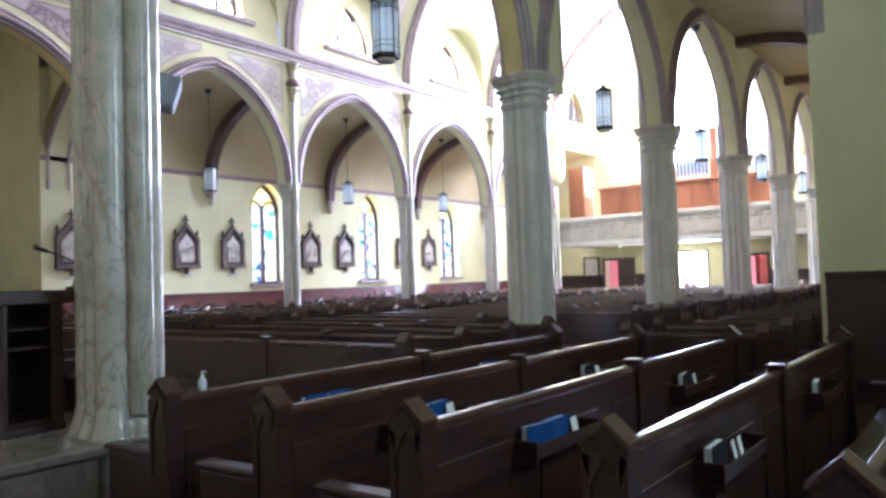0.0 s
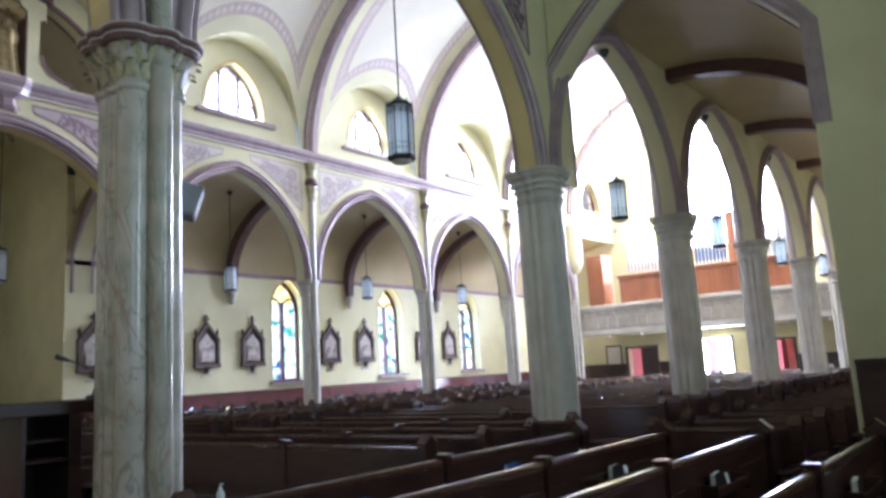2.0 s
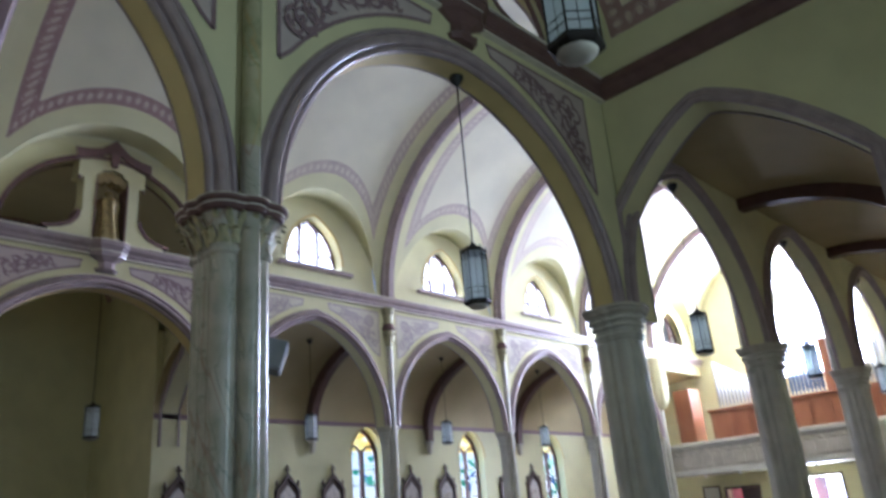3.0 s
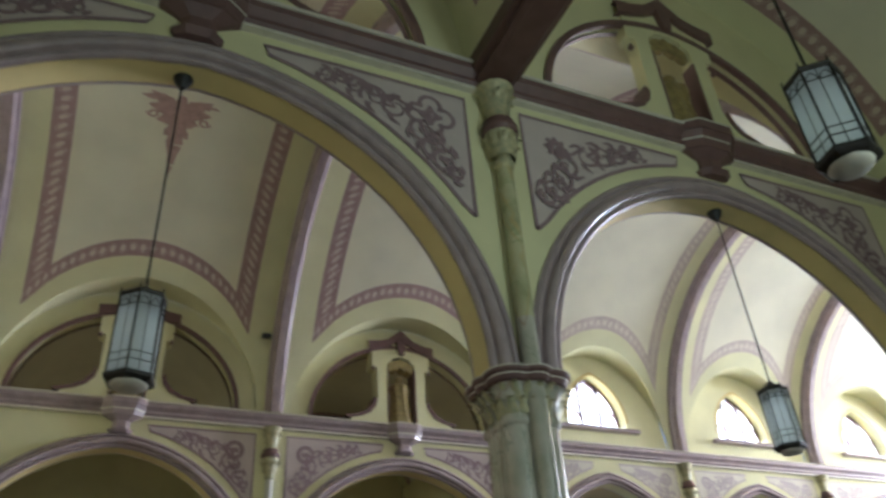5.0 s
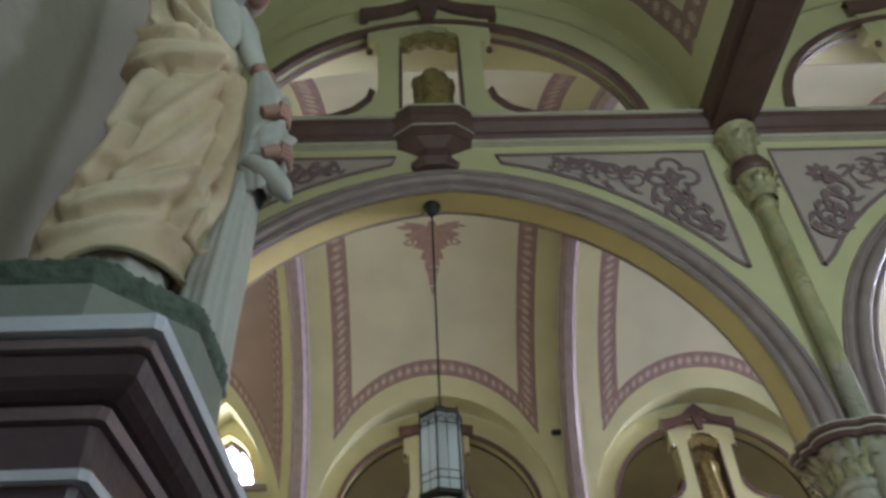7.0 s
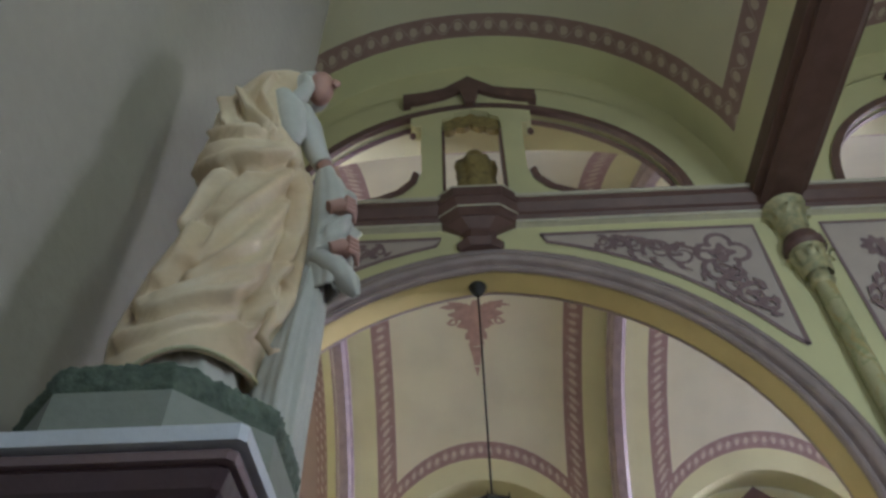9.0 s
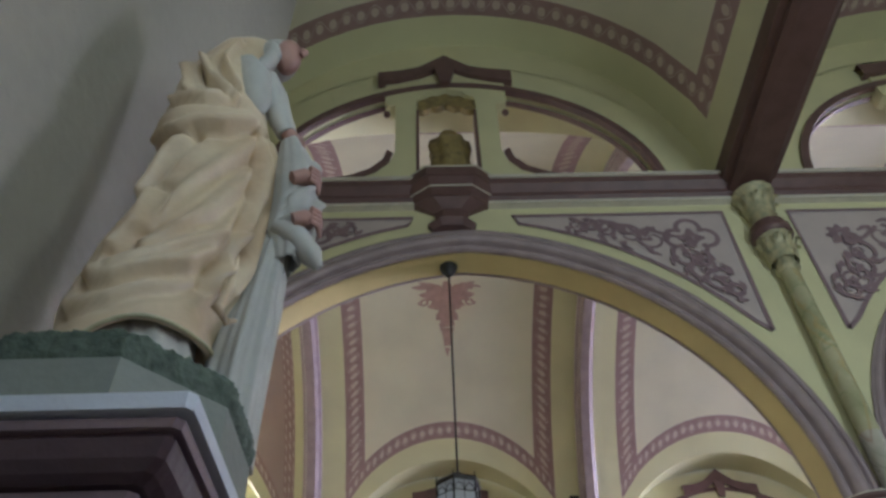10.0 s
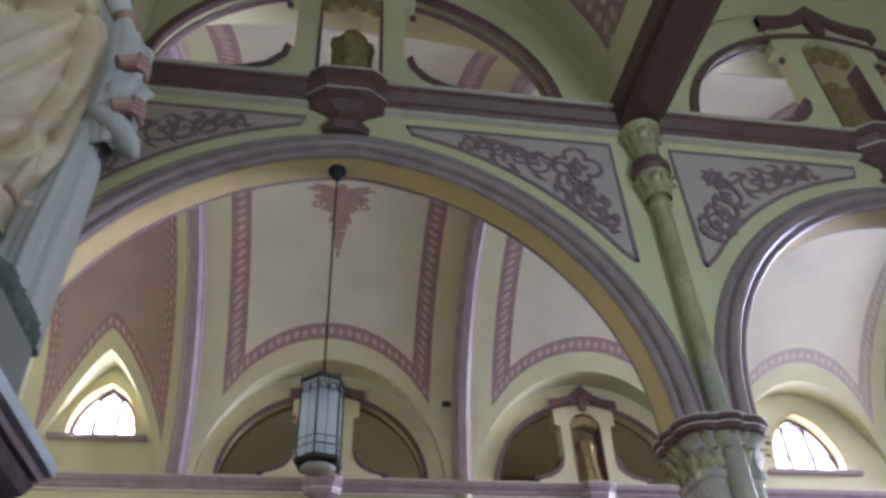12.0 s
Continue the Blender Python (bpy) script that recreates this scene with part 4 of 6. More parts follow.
def aisle_arch_wall(name, y0, y1, label):
    """The wall above the arch from a transept into its aisle."""
    c = 3.63 if y0 < 5 else 17.5
    lo, hi = (1.71, y1 - 0.02) if y0 < 5 else (y0 + 0.02, y1 - 0.02)
    pts = [(lo, 4.1)]
    for k in range(25):
        q = lo + (hi - lo) * k / 24
        d = abs(q - c)
        pts.append((q, 6.92 - 0.40 * d - (0.22 if q < c else 0.30) * d * d))
    pts.append((hi, 4.1))
    sh = Shape()
    for (a, za), (b, zb) in zip(pts[1:-1], pts[2:-1]):
        for x in (9.3, 9.8):
            sh.face([(x, a, za), (x, b, zb), (x, b, 13.0), (x, a, 13.0)])
    sh.grid([[(9.3, a, z) for a, z in pts], [(9.8, a, z) for a, z in pts]], 1, True)
    ob = structure(name, sh, [PLASTER, PLASTER], label, "wall")
    t = Shape()
    for x, s in ((9.3, -1), (9.8, 1)):
        rows = []
        prof = [(-0.02, -0.02), (-0.02, 0.03), (0.03, 0.06), (0.08, 0.04), (0.11, 0.055), (0.15, 0.04), (0.18, 0.0)]
        offs = {o: offset(pts, o) for o, _ in prof}
        t.grid([[(x + s * p, offs[o][i][0], offs[o][i][1]) for o, p in prof] for i in range(len(pts))], 0, False)
    part("arch_moulding", t, MAUVE, ob, "mauve moulding round the aisle arch")
    return ob


aisle_arch_wall("wall_aisle_arch_near", AISLE_N, NF, "plaster wall over the pointed arch into the aisle")
aisle_arch_wall("wall_aisle_arch_far", FB, AISLE_F, "plaster wall over the pointed arch into the far aisle")
sh = Shape()
sh.prism([(9.3, STR0), (9.24, STR0 + 0.02), (9.2, STR0 + 0.14), (9.13, STR0 + 0.2), (9.13, STR1), (9.3, STR1 + 0.02)], "y", TR_END, NF)
ob = structure("cornice_west", sh, PLUM, "plum string course on the transept wall", "cornice")


def wainscot(name, y, side, x0, x1, top, mat):
    """Panelled dado along a wall."""
    sh = Shape()
    sh.box(x0, x1, y, y + side * 0.03, 0.0, top)
    sh.box(x0, x1, y, y + side * 0.07, top - 0.06, top, 0, 0.012)
    sh.box(x0, x1, y, y + side * 0.06, 0.0, 0.16, 0, 0.012)
    n = max(1, round((x1 - x0) / 1.1))
    for k in range(n):
        a, b = x0 + (x1 - x0) * k / n, x0 + (x1 - x0) * (k + 1) / n
        sh.box(a + 0.12, b - 0.12, y + side * 0.03, y + side * 0.045, 0.26, top - 0.16, 0, 0.01)
    return sh, mat, name


for a in (wainscot("wainscot_far", AISLE_F, -1, 9.1, BACK, 1.30, WAINSCOT), wainscot("wainscot_near", AISLE_N, 1, 9.8, BACK, 1.30, DARKWAIN)):
    structure(a[2], a[0], a[1], "dark red-brown panelled wainscot", "wainscot")
for nm, x, side, y0, y1, mat in (("wainscot_west", 9.3, -1, TR_END, AISLE_N, DARKWAIN), ("wainscot_back", BACK, -1, 15.6, 18.4, DARKWAIN), ("wainscot_back_mid", BACK, -1, 12.05, 13.95, DARKWAIN), ("wainscot_back_near", BACK, -1, 2.0, 8.0, DARKWAIN)):
    sh, _, _ = wainscot(nm, x, side, y0, y1, 1.42, mat)
    ob = structure(nm, sh, mat, "dark panelled wainscot", "wainscot")
    for v in ob.data.vertices:
        v.co = (v.co.y, v.co.x, v.co.z)
    ob.data.flip_normals()


def aisle_ceiling(name, yw, ya, x0, x1):
    """A half barrel from the outer wall up to the arcade."""
    sh = Shape()
    rows = []
    for k in range(13):
        t = math.pi / 2 * k / 12
        rows.append([(x0, yw + (ya - yw) * (1 - math.cos(t)), 4.95 + 2.2 * math.sin(t)), (x1, yw + (ya - yw) * (1 - math.cos(t)), 4.95 + 2.2 * math.sin(t))])
    sh.grid(rows, 0, True)
    ob = structure(name, sh, AISLE_VAULT, "ochre plaster aisle ceiling", "ceiling")
    s = 1 if ya > yw else -1
    b = Shape()
    b.box(x0, x1, yw, yw + s * 0.02, 4.82, 4.95)
    structure(name.replace("ceiling", "frieze"), b, INK, "mauve stencilled frieze below the aisle ceiling", "frieze")
    for i in range(3, 7):
        r = Shape()
        x = PX[i] + (0.28 if i == 2 else 0.0)
        path = [(yw + s * 0.1, 4.35)] + [(yw + (ya - yw) * (1 - math.cos(math.pi / 2 * k / 12)), 4.95 + 2.2 * math.sin(math.pi / 2 * k / 12)) for k in range(13)]
        inn = [(yw + s * 0.22, 4.30)] + [(yw + (ya - yw) * (1 - math.cos(math.pi / 2 * k / 12)) * 0.93 + s * 0.26, 4.72 + 2.2 * math.sin(math.pi / 2 * k / 12)) for k in range(13)]
        for sx in (-0.13, 0.13):
            r.grid([[(x + sx, y, z) for y, z in path], [(x + sx, y, z) for y, z in inn]], 0, False)
        r.grid([[(x - 0.13, y, z) for y, z in inn], [(x + 0.13, y, z) for y, z in inn]], 0, True)
        rb = structure("aisle_rib", r, BROWN, "brown curved aisle rib on a wall corbel", "rib")
        c = Shape()
        c.turned(x, yw + s * 0.13, [(0.04, 3.95), (0.10, 4.02), (0.08, 4.10), (0.12, 4.2), (0.10, 4.26), (0.16, 4.33), (0.16, 4.38)], 10)
        part("corbel", c, STONE, rb, "small moulded wall corbel")
    return ob


aisle_ceiling("ceiling_aisle_far", AISLE_F, FB, 9.1, BACK)
aisle_ceiling("ceiling_aisle_near", AISLE_N, NF, 9.8, BACK)


# ---- pillars ----
def cluster(circles, n=72):
    """The outline of several circles seen from the middle."""
    pts = []
    for k in range(n):
        a = 2 * math.pi * k / n
        dx, dy = math.cos(a), math.sin(a)
        best = 0.0
        for cx, cy, r in circles:
            p = cx * dx + cy * dy
            q = r * r - (cx * cx + cy * cy - p * p)
            if q > 0:
                best = max(best, p + math.sqrt(q))
        pts.append((best * dx, best * dy))
    return pts


def pillar(name, x, y, shaft_sides, mat, label, base_z=0.0, size=1.0):
    circles = [(sx * 0.135, sy * 0.135, 0.12) for sx in (-1, 1) for sy in (-1, 1)] + [(0.215, 0, 0.05), (-0.215, 0, 0.05)] + [(0, s * 0.215, 0.075) for s in (-1, 1)] + [(0, 0, 0.19)]
    out = cluster([(cx * size, cy * size, q * size) for cx, cy, q in circles])

    def ring(z, k=1.0, add=0.0):
        res = []
        for px, py in out:
            r = math.hypot(px, py)
            q = (r * k + add * size) / r
            res.append((x + px * q, y + py * q, z))
        return res
    p = thing(name, label, "pillar", "arcade pillars")
    s = Shape()
    s.grid([ring(base_z + 0.50), ring(CAP0)], 0, True, True)
    part("shaft", s, mat, p, "clustered shaft of veined marble" if mat is MARBLE else "clustered pale shaft")
    b = Shape()
    b.grid([ring(0.0, 1, 0.03), ring(base_z + 0.40, 1, 0.03), ring(base_z + 0.41, 1, 0.075), ring(base_z + 0.44, 1, 0.085), ring(base_z + 0.47, 1, 0.06), ring(base_z + 0.52, 1, 0.04), ring(base_z + 0.58, 1, 0.015), ring(base_z + 0.66, 1, 0.001)], 0, True, True)
    part("base", b, mat, p, "moulded base")
    c = Shape()
    c.grid([ring(CAP0 - 0.09, 1, 0.0), ring(CAP0 - 0.07, 1, 0.03), ring(CAP0 - 0.03, 1, 0.03), ring(CAP0 - 0.01, 1, 0.005), ring(CAP0 + 0.1, 1, 0.02), ring(CAP0 + 0.22, 1, 0.075), ring(CAP0 + 0.25, 1, 0.10)], 0, True, True)
    part("capital_bell", c, mat if mat is MARBLE else PALE, p)
    if mat is MARBLE:
        lf = Shape()
        rnd = random.Random(int(x * 10 + y))
        for k in range(22):
            a = 2 * math.pi * k / 22
            i = int(k * len(out) / 22)
            px, py = out[i]
            r0 = math.hypot(px, py)
            for row, (z0, z1, reach) in enumerate(((CAP0 + 0.0, CAP0 + 0.13, 0.06), (CAP0 + 0.10, CAP0 + 0.25, 0.10))):
                aa = a + (0.14 if row else 0)
                w = 0.042 + rnd.random() * 0.015
                ca, sa = math.cos(aa), math.sin(aa)
                strip = []
                for f, bulge in ((0, 0.01), (0.45, 0.035), (0.8, reach), (1.0, reach + 0.015), (0.88, reach + 0.045)):
                    rr = r0 + bulge
                    z = z0 + (z1 - z0) * f
                    ww = w * (1 - 0.5 * f)
                    strip.append([(x + rr * ca + sa * ww, y + rr * sa - ca * ww, z), (x + (rr + 0.012) * ca, y + (rr + 0.012) * sa, z), (x + rr * ca - sa * ww, y + rr * sa + ca * ww, z)])
                lf.grid(strip, 0, True)
        part("capital_leaves", lf, GILT, p, "gilded green carved leaves")
    else:
        m = Shape()
        for z, add in ((CAP0 - 0.02, 0.03), (CAP0 + 0.10, 0.045), (CAP0 + 0.19, 0.085)):
            m.grid([ring(z + dz, 1, add + o) for dz, o in ((-0.03, -0.02), (-0.018, 0.012), (0.0, 0.022), (0.018, 0.012), (0.03, -0.02))], 0, True, True)
        part("capital_rings", m, PALE, p, "plain moulded rings of the capital")
    a = Shape()
    a.grid([ring(CAP0 + 0.25, 1, 0.08), ring(CAP0 + 0.27, 1, 0.12), ring(CAP0 + 0.30, 1, 0.14), ring(CAP0 + 0.32, 1, 0.14), ring(CAP0 + 0.34, 1, 0.165), ring(CAP1, 1, 0.165)], 0, False, True)
    top = ring(CAP1, 1, 0.165)
    a.face(top)
    slab = part("abacus", a, PLUM if mat is MARBLE else STONE, p, "plum moulded abacus" if mat is MARBLE else "pale moulded abacus")
    if mat is MARBLE:
        a = Shape()
        for z, add in ((CAP0 + 0.306, 0.143), (CAP1 - 0.014, 0.168)):
            a.grid([ring(z, 1, add - 0.01), ring(z, 1, add), ring(z + 0.011, 1, add), ring(z + 0.011, 1, add - 0.01)], 0, False, True)
        part("abacus_fillet", a, CREAM, slab, "thin pale painted line")
    for sd in shaft_sides:
        yy = y + sd * (0.29 if size == 1.0 else 0.235)
        # on marble pillars the greyer lower length paints in side light from the nave
        t = Shape()
        t.turned(x, yy, [(0.088, 0.6), (0.085, CAP1 + 0.5)], 14)
        part("colonnette", t, mat, p, "slim shaft on the pillar's face")
        t = Shape()
        t.turned(x, yy, [(0.0852, CAP1 + 0.5), (0.084, STR0 - 1.06)], 14)
        part("upper_colonnette", t, YELLOWM if mat is MARBLE else mat, p, "yellow-green marbled colonnette rising to the cornice")
        k = Shape()
        k.turned(x, yy, [(0.09, STR0 - 1.10), (0.115, STR0 - 1.06), (0.095, STR0 - 1.0), (0.105, STR0 - 0.9), (0.15, STR0 - 0.72), (0.17, STR0 - 0.66)], 14)
        k.turned(x, yy, [(0.13, STR0 - 0.46), (0.12, STR0 - 0.36), (0.15, STR0 - 0.14), (0.2, STR0 - 0.04), (0.22, STR0)], 14)
        for row, z0 in ((0, STR0 - 0.98), (1, STR0 - 0.36)):
            for q in range(10):
                aa = 2 * math.pi * q / 10
                ca, sa = math.cos(aa), math.sin(aa)
                k.grid([[(x + (0.12 + g) * ca + sa * w, yy + (0.12 + g) * sa - ca * w, z0 + h), (x + (0.135 + g) * ca, yy + (0.135 + g) * sa, z0 + h), (x + (0.12 + g) * ca - sa * w, yy + (0.12 + g) * sa + ca * w, z0 + h)] for h, g, w in ((0.0, 0.0, 0.045), (0.14, 0.02, 0.045), (0.24, 0.07, 0.03), (0.22, 0.10, 0.02))], 0, True)
        part("colonnette_capital", k, GILT, p, "gilded leaf capital in two tiers")
        m = Shape()
        m.turned(x, yy, [(0.15, STR0 - 0.66), (0.2, STR0 - 0.64), (0.2, STR0 - 0.56), (0.15, STR0 - 0.52), (0.17, STR0 - 0.48), (0.13, STR0 - 0.46)], 14)
        part("ring", m, PLUM, p, "plum ring between the capital tiers")
    return p


for i, x in enumerate(PX):
    pillar("pillar", x, PYN, (-1, 1) if i < 2 else (1,), MARBLE if i < 2 else PALE, "clustered cream marble pillar with green veins and gilded capital" if i < 2 else "clustered pale pillar with moulded capital in the near arcade")
for i, x in enumerate(PX[1:], 1):
    pillar("pillar", x, PYF, (-1,), PALE, "clustered pale pillar in the arcade across the nave", 0.0, 0.66)

# ---- aisle and transept windows ----
def tall_window(xc, y, side, hs, sill, top, back=0.4):
    win = thing("stained_window", "tall pointed stained-glass window with two lights and amber head", "window")
    win["kind"] = "structure"
    pts = arch(xc, hs, top - hs * 1.5, hs * 1.5, 16)
    gy = y - side * back
    cut = top - hs * 1.15
    g, am = Shape(), Shape()
    for (xa, za), (xb, zb) in zip(pts, pts[1:]):
        g.face([(xa, gy, sill), (xb, gy, sill), (xb, gy, min(zb, cut)), (xa, gy, min(za, cut))])
        if max(za, zb) > cut:
            am.face([(xa, gy, cut if za > cut else za), (xb, gy, cut if zb > cut else zb), (xb, gy, max(zb, cut) if zb > cut else zb), (xa, gy, max(za, cut) if za > cut else za)])
    for nm, q, m in (("pane", g, STAINED), ("head_pane", am, AMBER)):
        ob = part(nm, q, m, win)
        ob.visible_shadow = False
    fr = Shape()
    trim(fr, pts, gy, side, [(-0.12, 0), (-0.12, 0.07), (0.03, 0.07), (0.03, 0)])
    for s in (-1, 1):
        fr.box(xc + s * hs - 0.10, xc + s * hs + 0.10, gy, gy + side * 0.07, sill, pts[0][1])
    fr.box(xc - hs, xc + hs, gy, gy + side * 0.07, sill, sill + 0.06)
    part("window_frame", fr, BROWN, win)
    m = Shape()
    m.box(xc - 0.075, xc + 0.075, gy, gy + side * 0.08, sill, cut + 0.05)
    for s in (-1, 1):
        ap = [(xc + s * hs * 0.5 + hs * 0.5 * math.cos(math.pi * k / 10), cut - hs * 0.55 + hs * 0.75 * math.sin(math.pi * k / 10)) for k in range(11)][::-1]
        trim(m, ap, gy, side, [(0, 0), (0, 0.07), (0.07, 0.07), (0.07, 0)])
    part("mullion", m, BROWN, win)
    b = Shape()
    for k in range(1, 5):
        z = sill + (cut - sill) * k / 5.2
        b.box(xc - hs, xc + hs, gy, gy + side * 0.03, z - 0.012, z + 0.012)
    part("saddle_bar", b, BLACK, win)
    e = Shape()
    trim(e, pts, y, side, [(0.0, -back), (0.02, 0.008), (0.09, 0.012), (0.09, 0.0)])
    part("window_reveal", e, OCHRE, win, "ochre-edged reveal")
    s = Shape()
    s.box(xc - hs - 0.12, xc + hs + 0.12, y - side * back, y + side * 0.12, sill - 0.1, sill, 0, 0.02)
    part("window_sill", s, MAUVE, win)
    return win


for x in AW:
    tall_window(x, AISLE_F, -1, 0.68, 1.55, 4.85)
    tall_window(x, AISLE_N, 1, 0.62, 1.55, 4.85)
for x in (0.2, 5.5):
    tall_window(x, 23.4, -1, 0.85, 2.4, 7.4)
# unseen windows, added round the fill lamps of the transept end
for x in (0.2, 4.6):
    tall_window(x, TR_END, 1, 0.8, 2.4, 6.8)


# ---- lanterns ----
def lantern(name, x, y, top, bottom, hang, r, label):
    """A hexagonal glazed lantern on a rod; bottom and top are the glass's heights."""
    p = thing(name, label, "lantern", "hanging lanterns")
    rod = Shape()
    rod.tube([(x, y, top + 0.12), (x, y, hang)], 0.009, 8)
    part("rod", rod, IRON, p, "thin dark hanging rod")
    ro = Shape()
    ro.turned(x, y, [(0.03, hang - 0.12), (0.07, hang - 0.06), (0.09, hang - 0.01), (0.09, hang)], 14)
    part("ceiling_rose", ro, BLACK, p, "small black ceiling rose")
    g = Shape()
    h = top - bottom
    g.turned(x, y, [(r * 0.955, bottom), (r * 0.955, top)], 6, 0, False, 0.3)
    part("glass", g, FROST, p, "pale frosted glass")
    f = Shape()
    for k in range(6):
        a = 0.3 + math.pi / 3 * k
        b = a + math.pi / 3
        cx, cy = x + r * math.cos(a), y + r * math.sin(a)
        f.turned(cx, cy, [(0.007, bottom - 0.01), (0.007, top + 0.03), (0.003, top + 0.07)], 6)
        for fr in (0.5,):
            mx, my = x + r * 0.95 * (math.cos(a) * (1 - fr) + math.cos(b) * fr), y + r * 0.95 * (math.sin(a) * (1 - fr) + math.sin(b) * fr)
            f.turned(mx, my, [(0.0036, bottom), (0.0036, top)], 4)
        for z in (bottom + h * 0.14, bottom + h * 0.24, top - h * 0.14):
            f.tube([(x + r * 0.96 * math.cos(a), y + r * 0.96 * math.sin(a), z), (x + r * 0.96 * math.cos(b), y + r * 0.96 * math.sin(b), z)], 0.0045, 4)
        for fr in (0.0, 0.5):
            q = []
            for j in range(5):
                u = fr + 0.5 * j / 4
                q.append((x + r * 0.965 * (math.cos(a) * (1 - u) + math.cos(b) * u), y + r * 0.965 * (math.sin(a) * (1 - u) + math.sin(b) * u), top - h * 0.14 + h * 0.1 * math.sin(math.pi * j / 4)))
            f.tube(q, 0.004, 4)
    part("frame", f, IRON, p, "dark bronze frame with pointed tracery bars")
    c = Shape()
    c.turned(x, y, [(r * 1.02, top), (r * 1.08, top + 0.02), (r * 0.9, top + 0.05), (r * 0.45, top + 0.08), (0.02, top + 0.13)], 6, 0, False, 0.3)
    part("cap", c, IRON, p)
    b = Shape()
    b.turned(x, y, [(r * 0.86, bottom - 0.055), (r * 0.98, bottom - 0.045), (r * 1.08, bottom - 0.03), (r * 1.1, bottom), (r * 0.9, bottom + 0.005)], 6, 0, False, 0.3)
    tray = part("bottom_tray", b, IRON, p, "dark bronze bottom rim")
    b = Shape()
    b.turned(x, y, [(r * 0.3, bottom - 0.085), (r * 0.62, bottom - 0.08), (r * 0.78, bottom - 0.055), (r * 0.78, bottom - 0.05)], 18)
    part("bottom_disc", b, STONE, tray, "pale round bottom disc")
    return p


for i in range(0, 6):
    lantern("hanging_lantern", mid[i] + (-0.16 if i == 0 else 0.08), (NF + NB) / 2 + 0.04, 4.54 if i == 0 else 4.50, 3.92 if i == 0 else 3.93, CAP1 + (2.67, 2.62)[i] if i < 2 else CAP1 + 2.66, 0.172 if i == 0 else 0.146, "hexagonal frosted lantern hanging from the arcade arch")
lantern("hanging_lantern", 2.99, 1.72, 4.47, 3.95, STR0 + 0.06, 0.147, "hexagonal frosted lantern hanging from the transept beam")
for i in range(2, 6):
    lantern("hanging_lantern", PX[i + 1] - (1.4, 1.0, 0.75, 0.75)[i - 2], 17.4, 4.72, 4.12, 6.9, 0.17, "white frosted lantern hanging in the far aisle")
lantern("hanging_lantern", 6.78, 17.5, 4.68, 4.05, STR1 + 0.05 + 3.05 * math.sqrt(1 - (0.495 / 2.965) ** 2), 0.17, "white frosted lantern hanging in the far transept")


# ---- stations on the aisle wall ----
def station(x, y, side, z0):
    p = thing("station_of_the_cross", "carved brown gothic frame with pale relief on the aisle wall", "wall relief", "stations on the wall")
    b = Shape()
    b.prism([(x - 0.36, z0), (x + 0.36, z0), (x + 0.36, z0 + 0.68), (x, z0 + 1.12), (x - 0.36, z0 + 0.68)], "y", y, y + side * 0.05)
    part("backboard", b, STATION, p)
    r = Shape()
    r.prism([(x - 0.26, z0 + 0.08), (x + 0.26, z0 + 0.08), (x + 0.26, z0 + 0.62), (x, z0 + 0.9), (x - 0.26, z0 + 0.62)], "y", y + side * 0.05, y + side * 0.07)
    rnd = random.Random(int(x * 7))
    for k in range(6):
        cx = x - 0.19 + 0.076 * k
        hh = 0.26 + rnd.random() * 0.2
        r.turned(cx, y + side * 0.085, [(0.045, z0 + 0.09), (0.055, z0 + 0.2), (0.035, z0 + hh), (0.02, z0 + hh + 0.03), (0.03, z0 + hh + 0.06), (0.012, z0 + hh + 0.1)], 8)
    part("relief", r, RELIEF, p, "pale relief panel with worn shapes")
    f = Shape()
    for s in (-1, 1):
        f.box(x + s * 0.37 - 0.045, x + s * 0.37 + 0.045, y, y + side * 0.12, z0 - 0.02, z0 + 0.72, 0, 0.01)
        f.turned(x + s * 0.37, y + side * 0.06, [(0.05, z0 + 0.72), (0.03, z0 + 0.8), (0.03, z0 + 0.9), (0.055, z0 + 0.93), (0.012, z0 + 1.05)], 6)
        f.prism([(x + s * 0.42, z0 + 0.66), (x + s * 0.42, z0 + 0.74), (x, z0 + 1.22), (x, z0 + 1.08)], "y", y, y + side * 0.13)
    f.box(x - 0.43, x + 0.43, y, y + side * 0.14, z0 - 0.1, z0 + 0.02, 0, 0.02)
    gable = part("frame", f, STATION, p, "brown gabled frame with pinnacles")
    c = Shape()
    c.box(x - 0.025, x + 0.025, y + side * 0.03, y + side * 0.08, z0 + 1.16, z0 + 1.46)
    c.box(x - 0.085, x + 0.085, y + side * 0.03, y + side * 0.08, z0 + 1.31, z0 + 1.36)
    part("cross", c, STATION, gable)
    k = Shape()
    k.turned(x, y + side * 0.05, [(0.03, z0 - 0.28), (0.07, z0 - 0.24), (0.05, z0 - 0.18), (0.12, z0 - 0.1)], 8)
    part("bracket", k, STATION, p)
    l = Shape()
    l.box(x - 0.17, x + 0.17, y, y + side * 0.03, z0 - 0.36, z0 - 0.29)
    part("title_tablet", l, STONE, p)


for sx in (9.85, 13.25, 14.9, 18.2, 19.9, 23.2, 24.85):
    station(sx, AISLE_F, -1, 2.15)


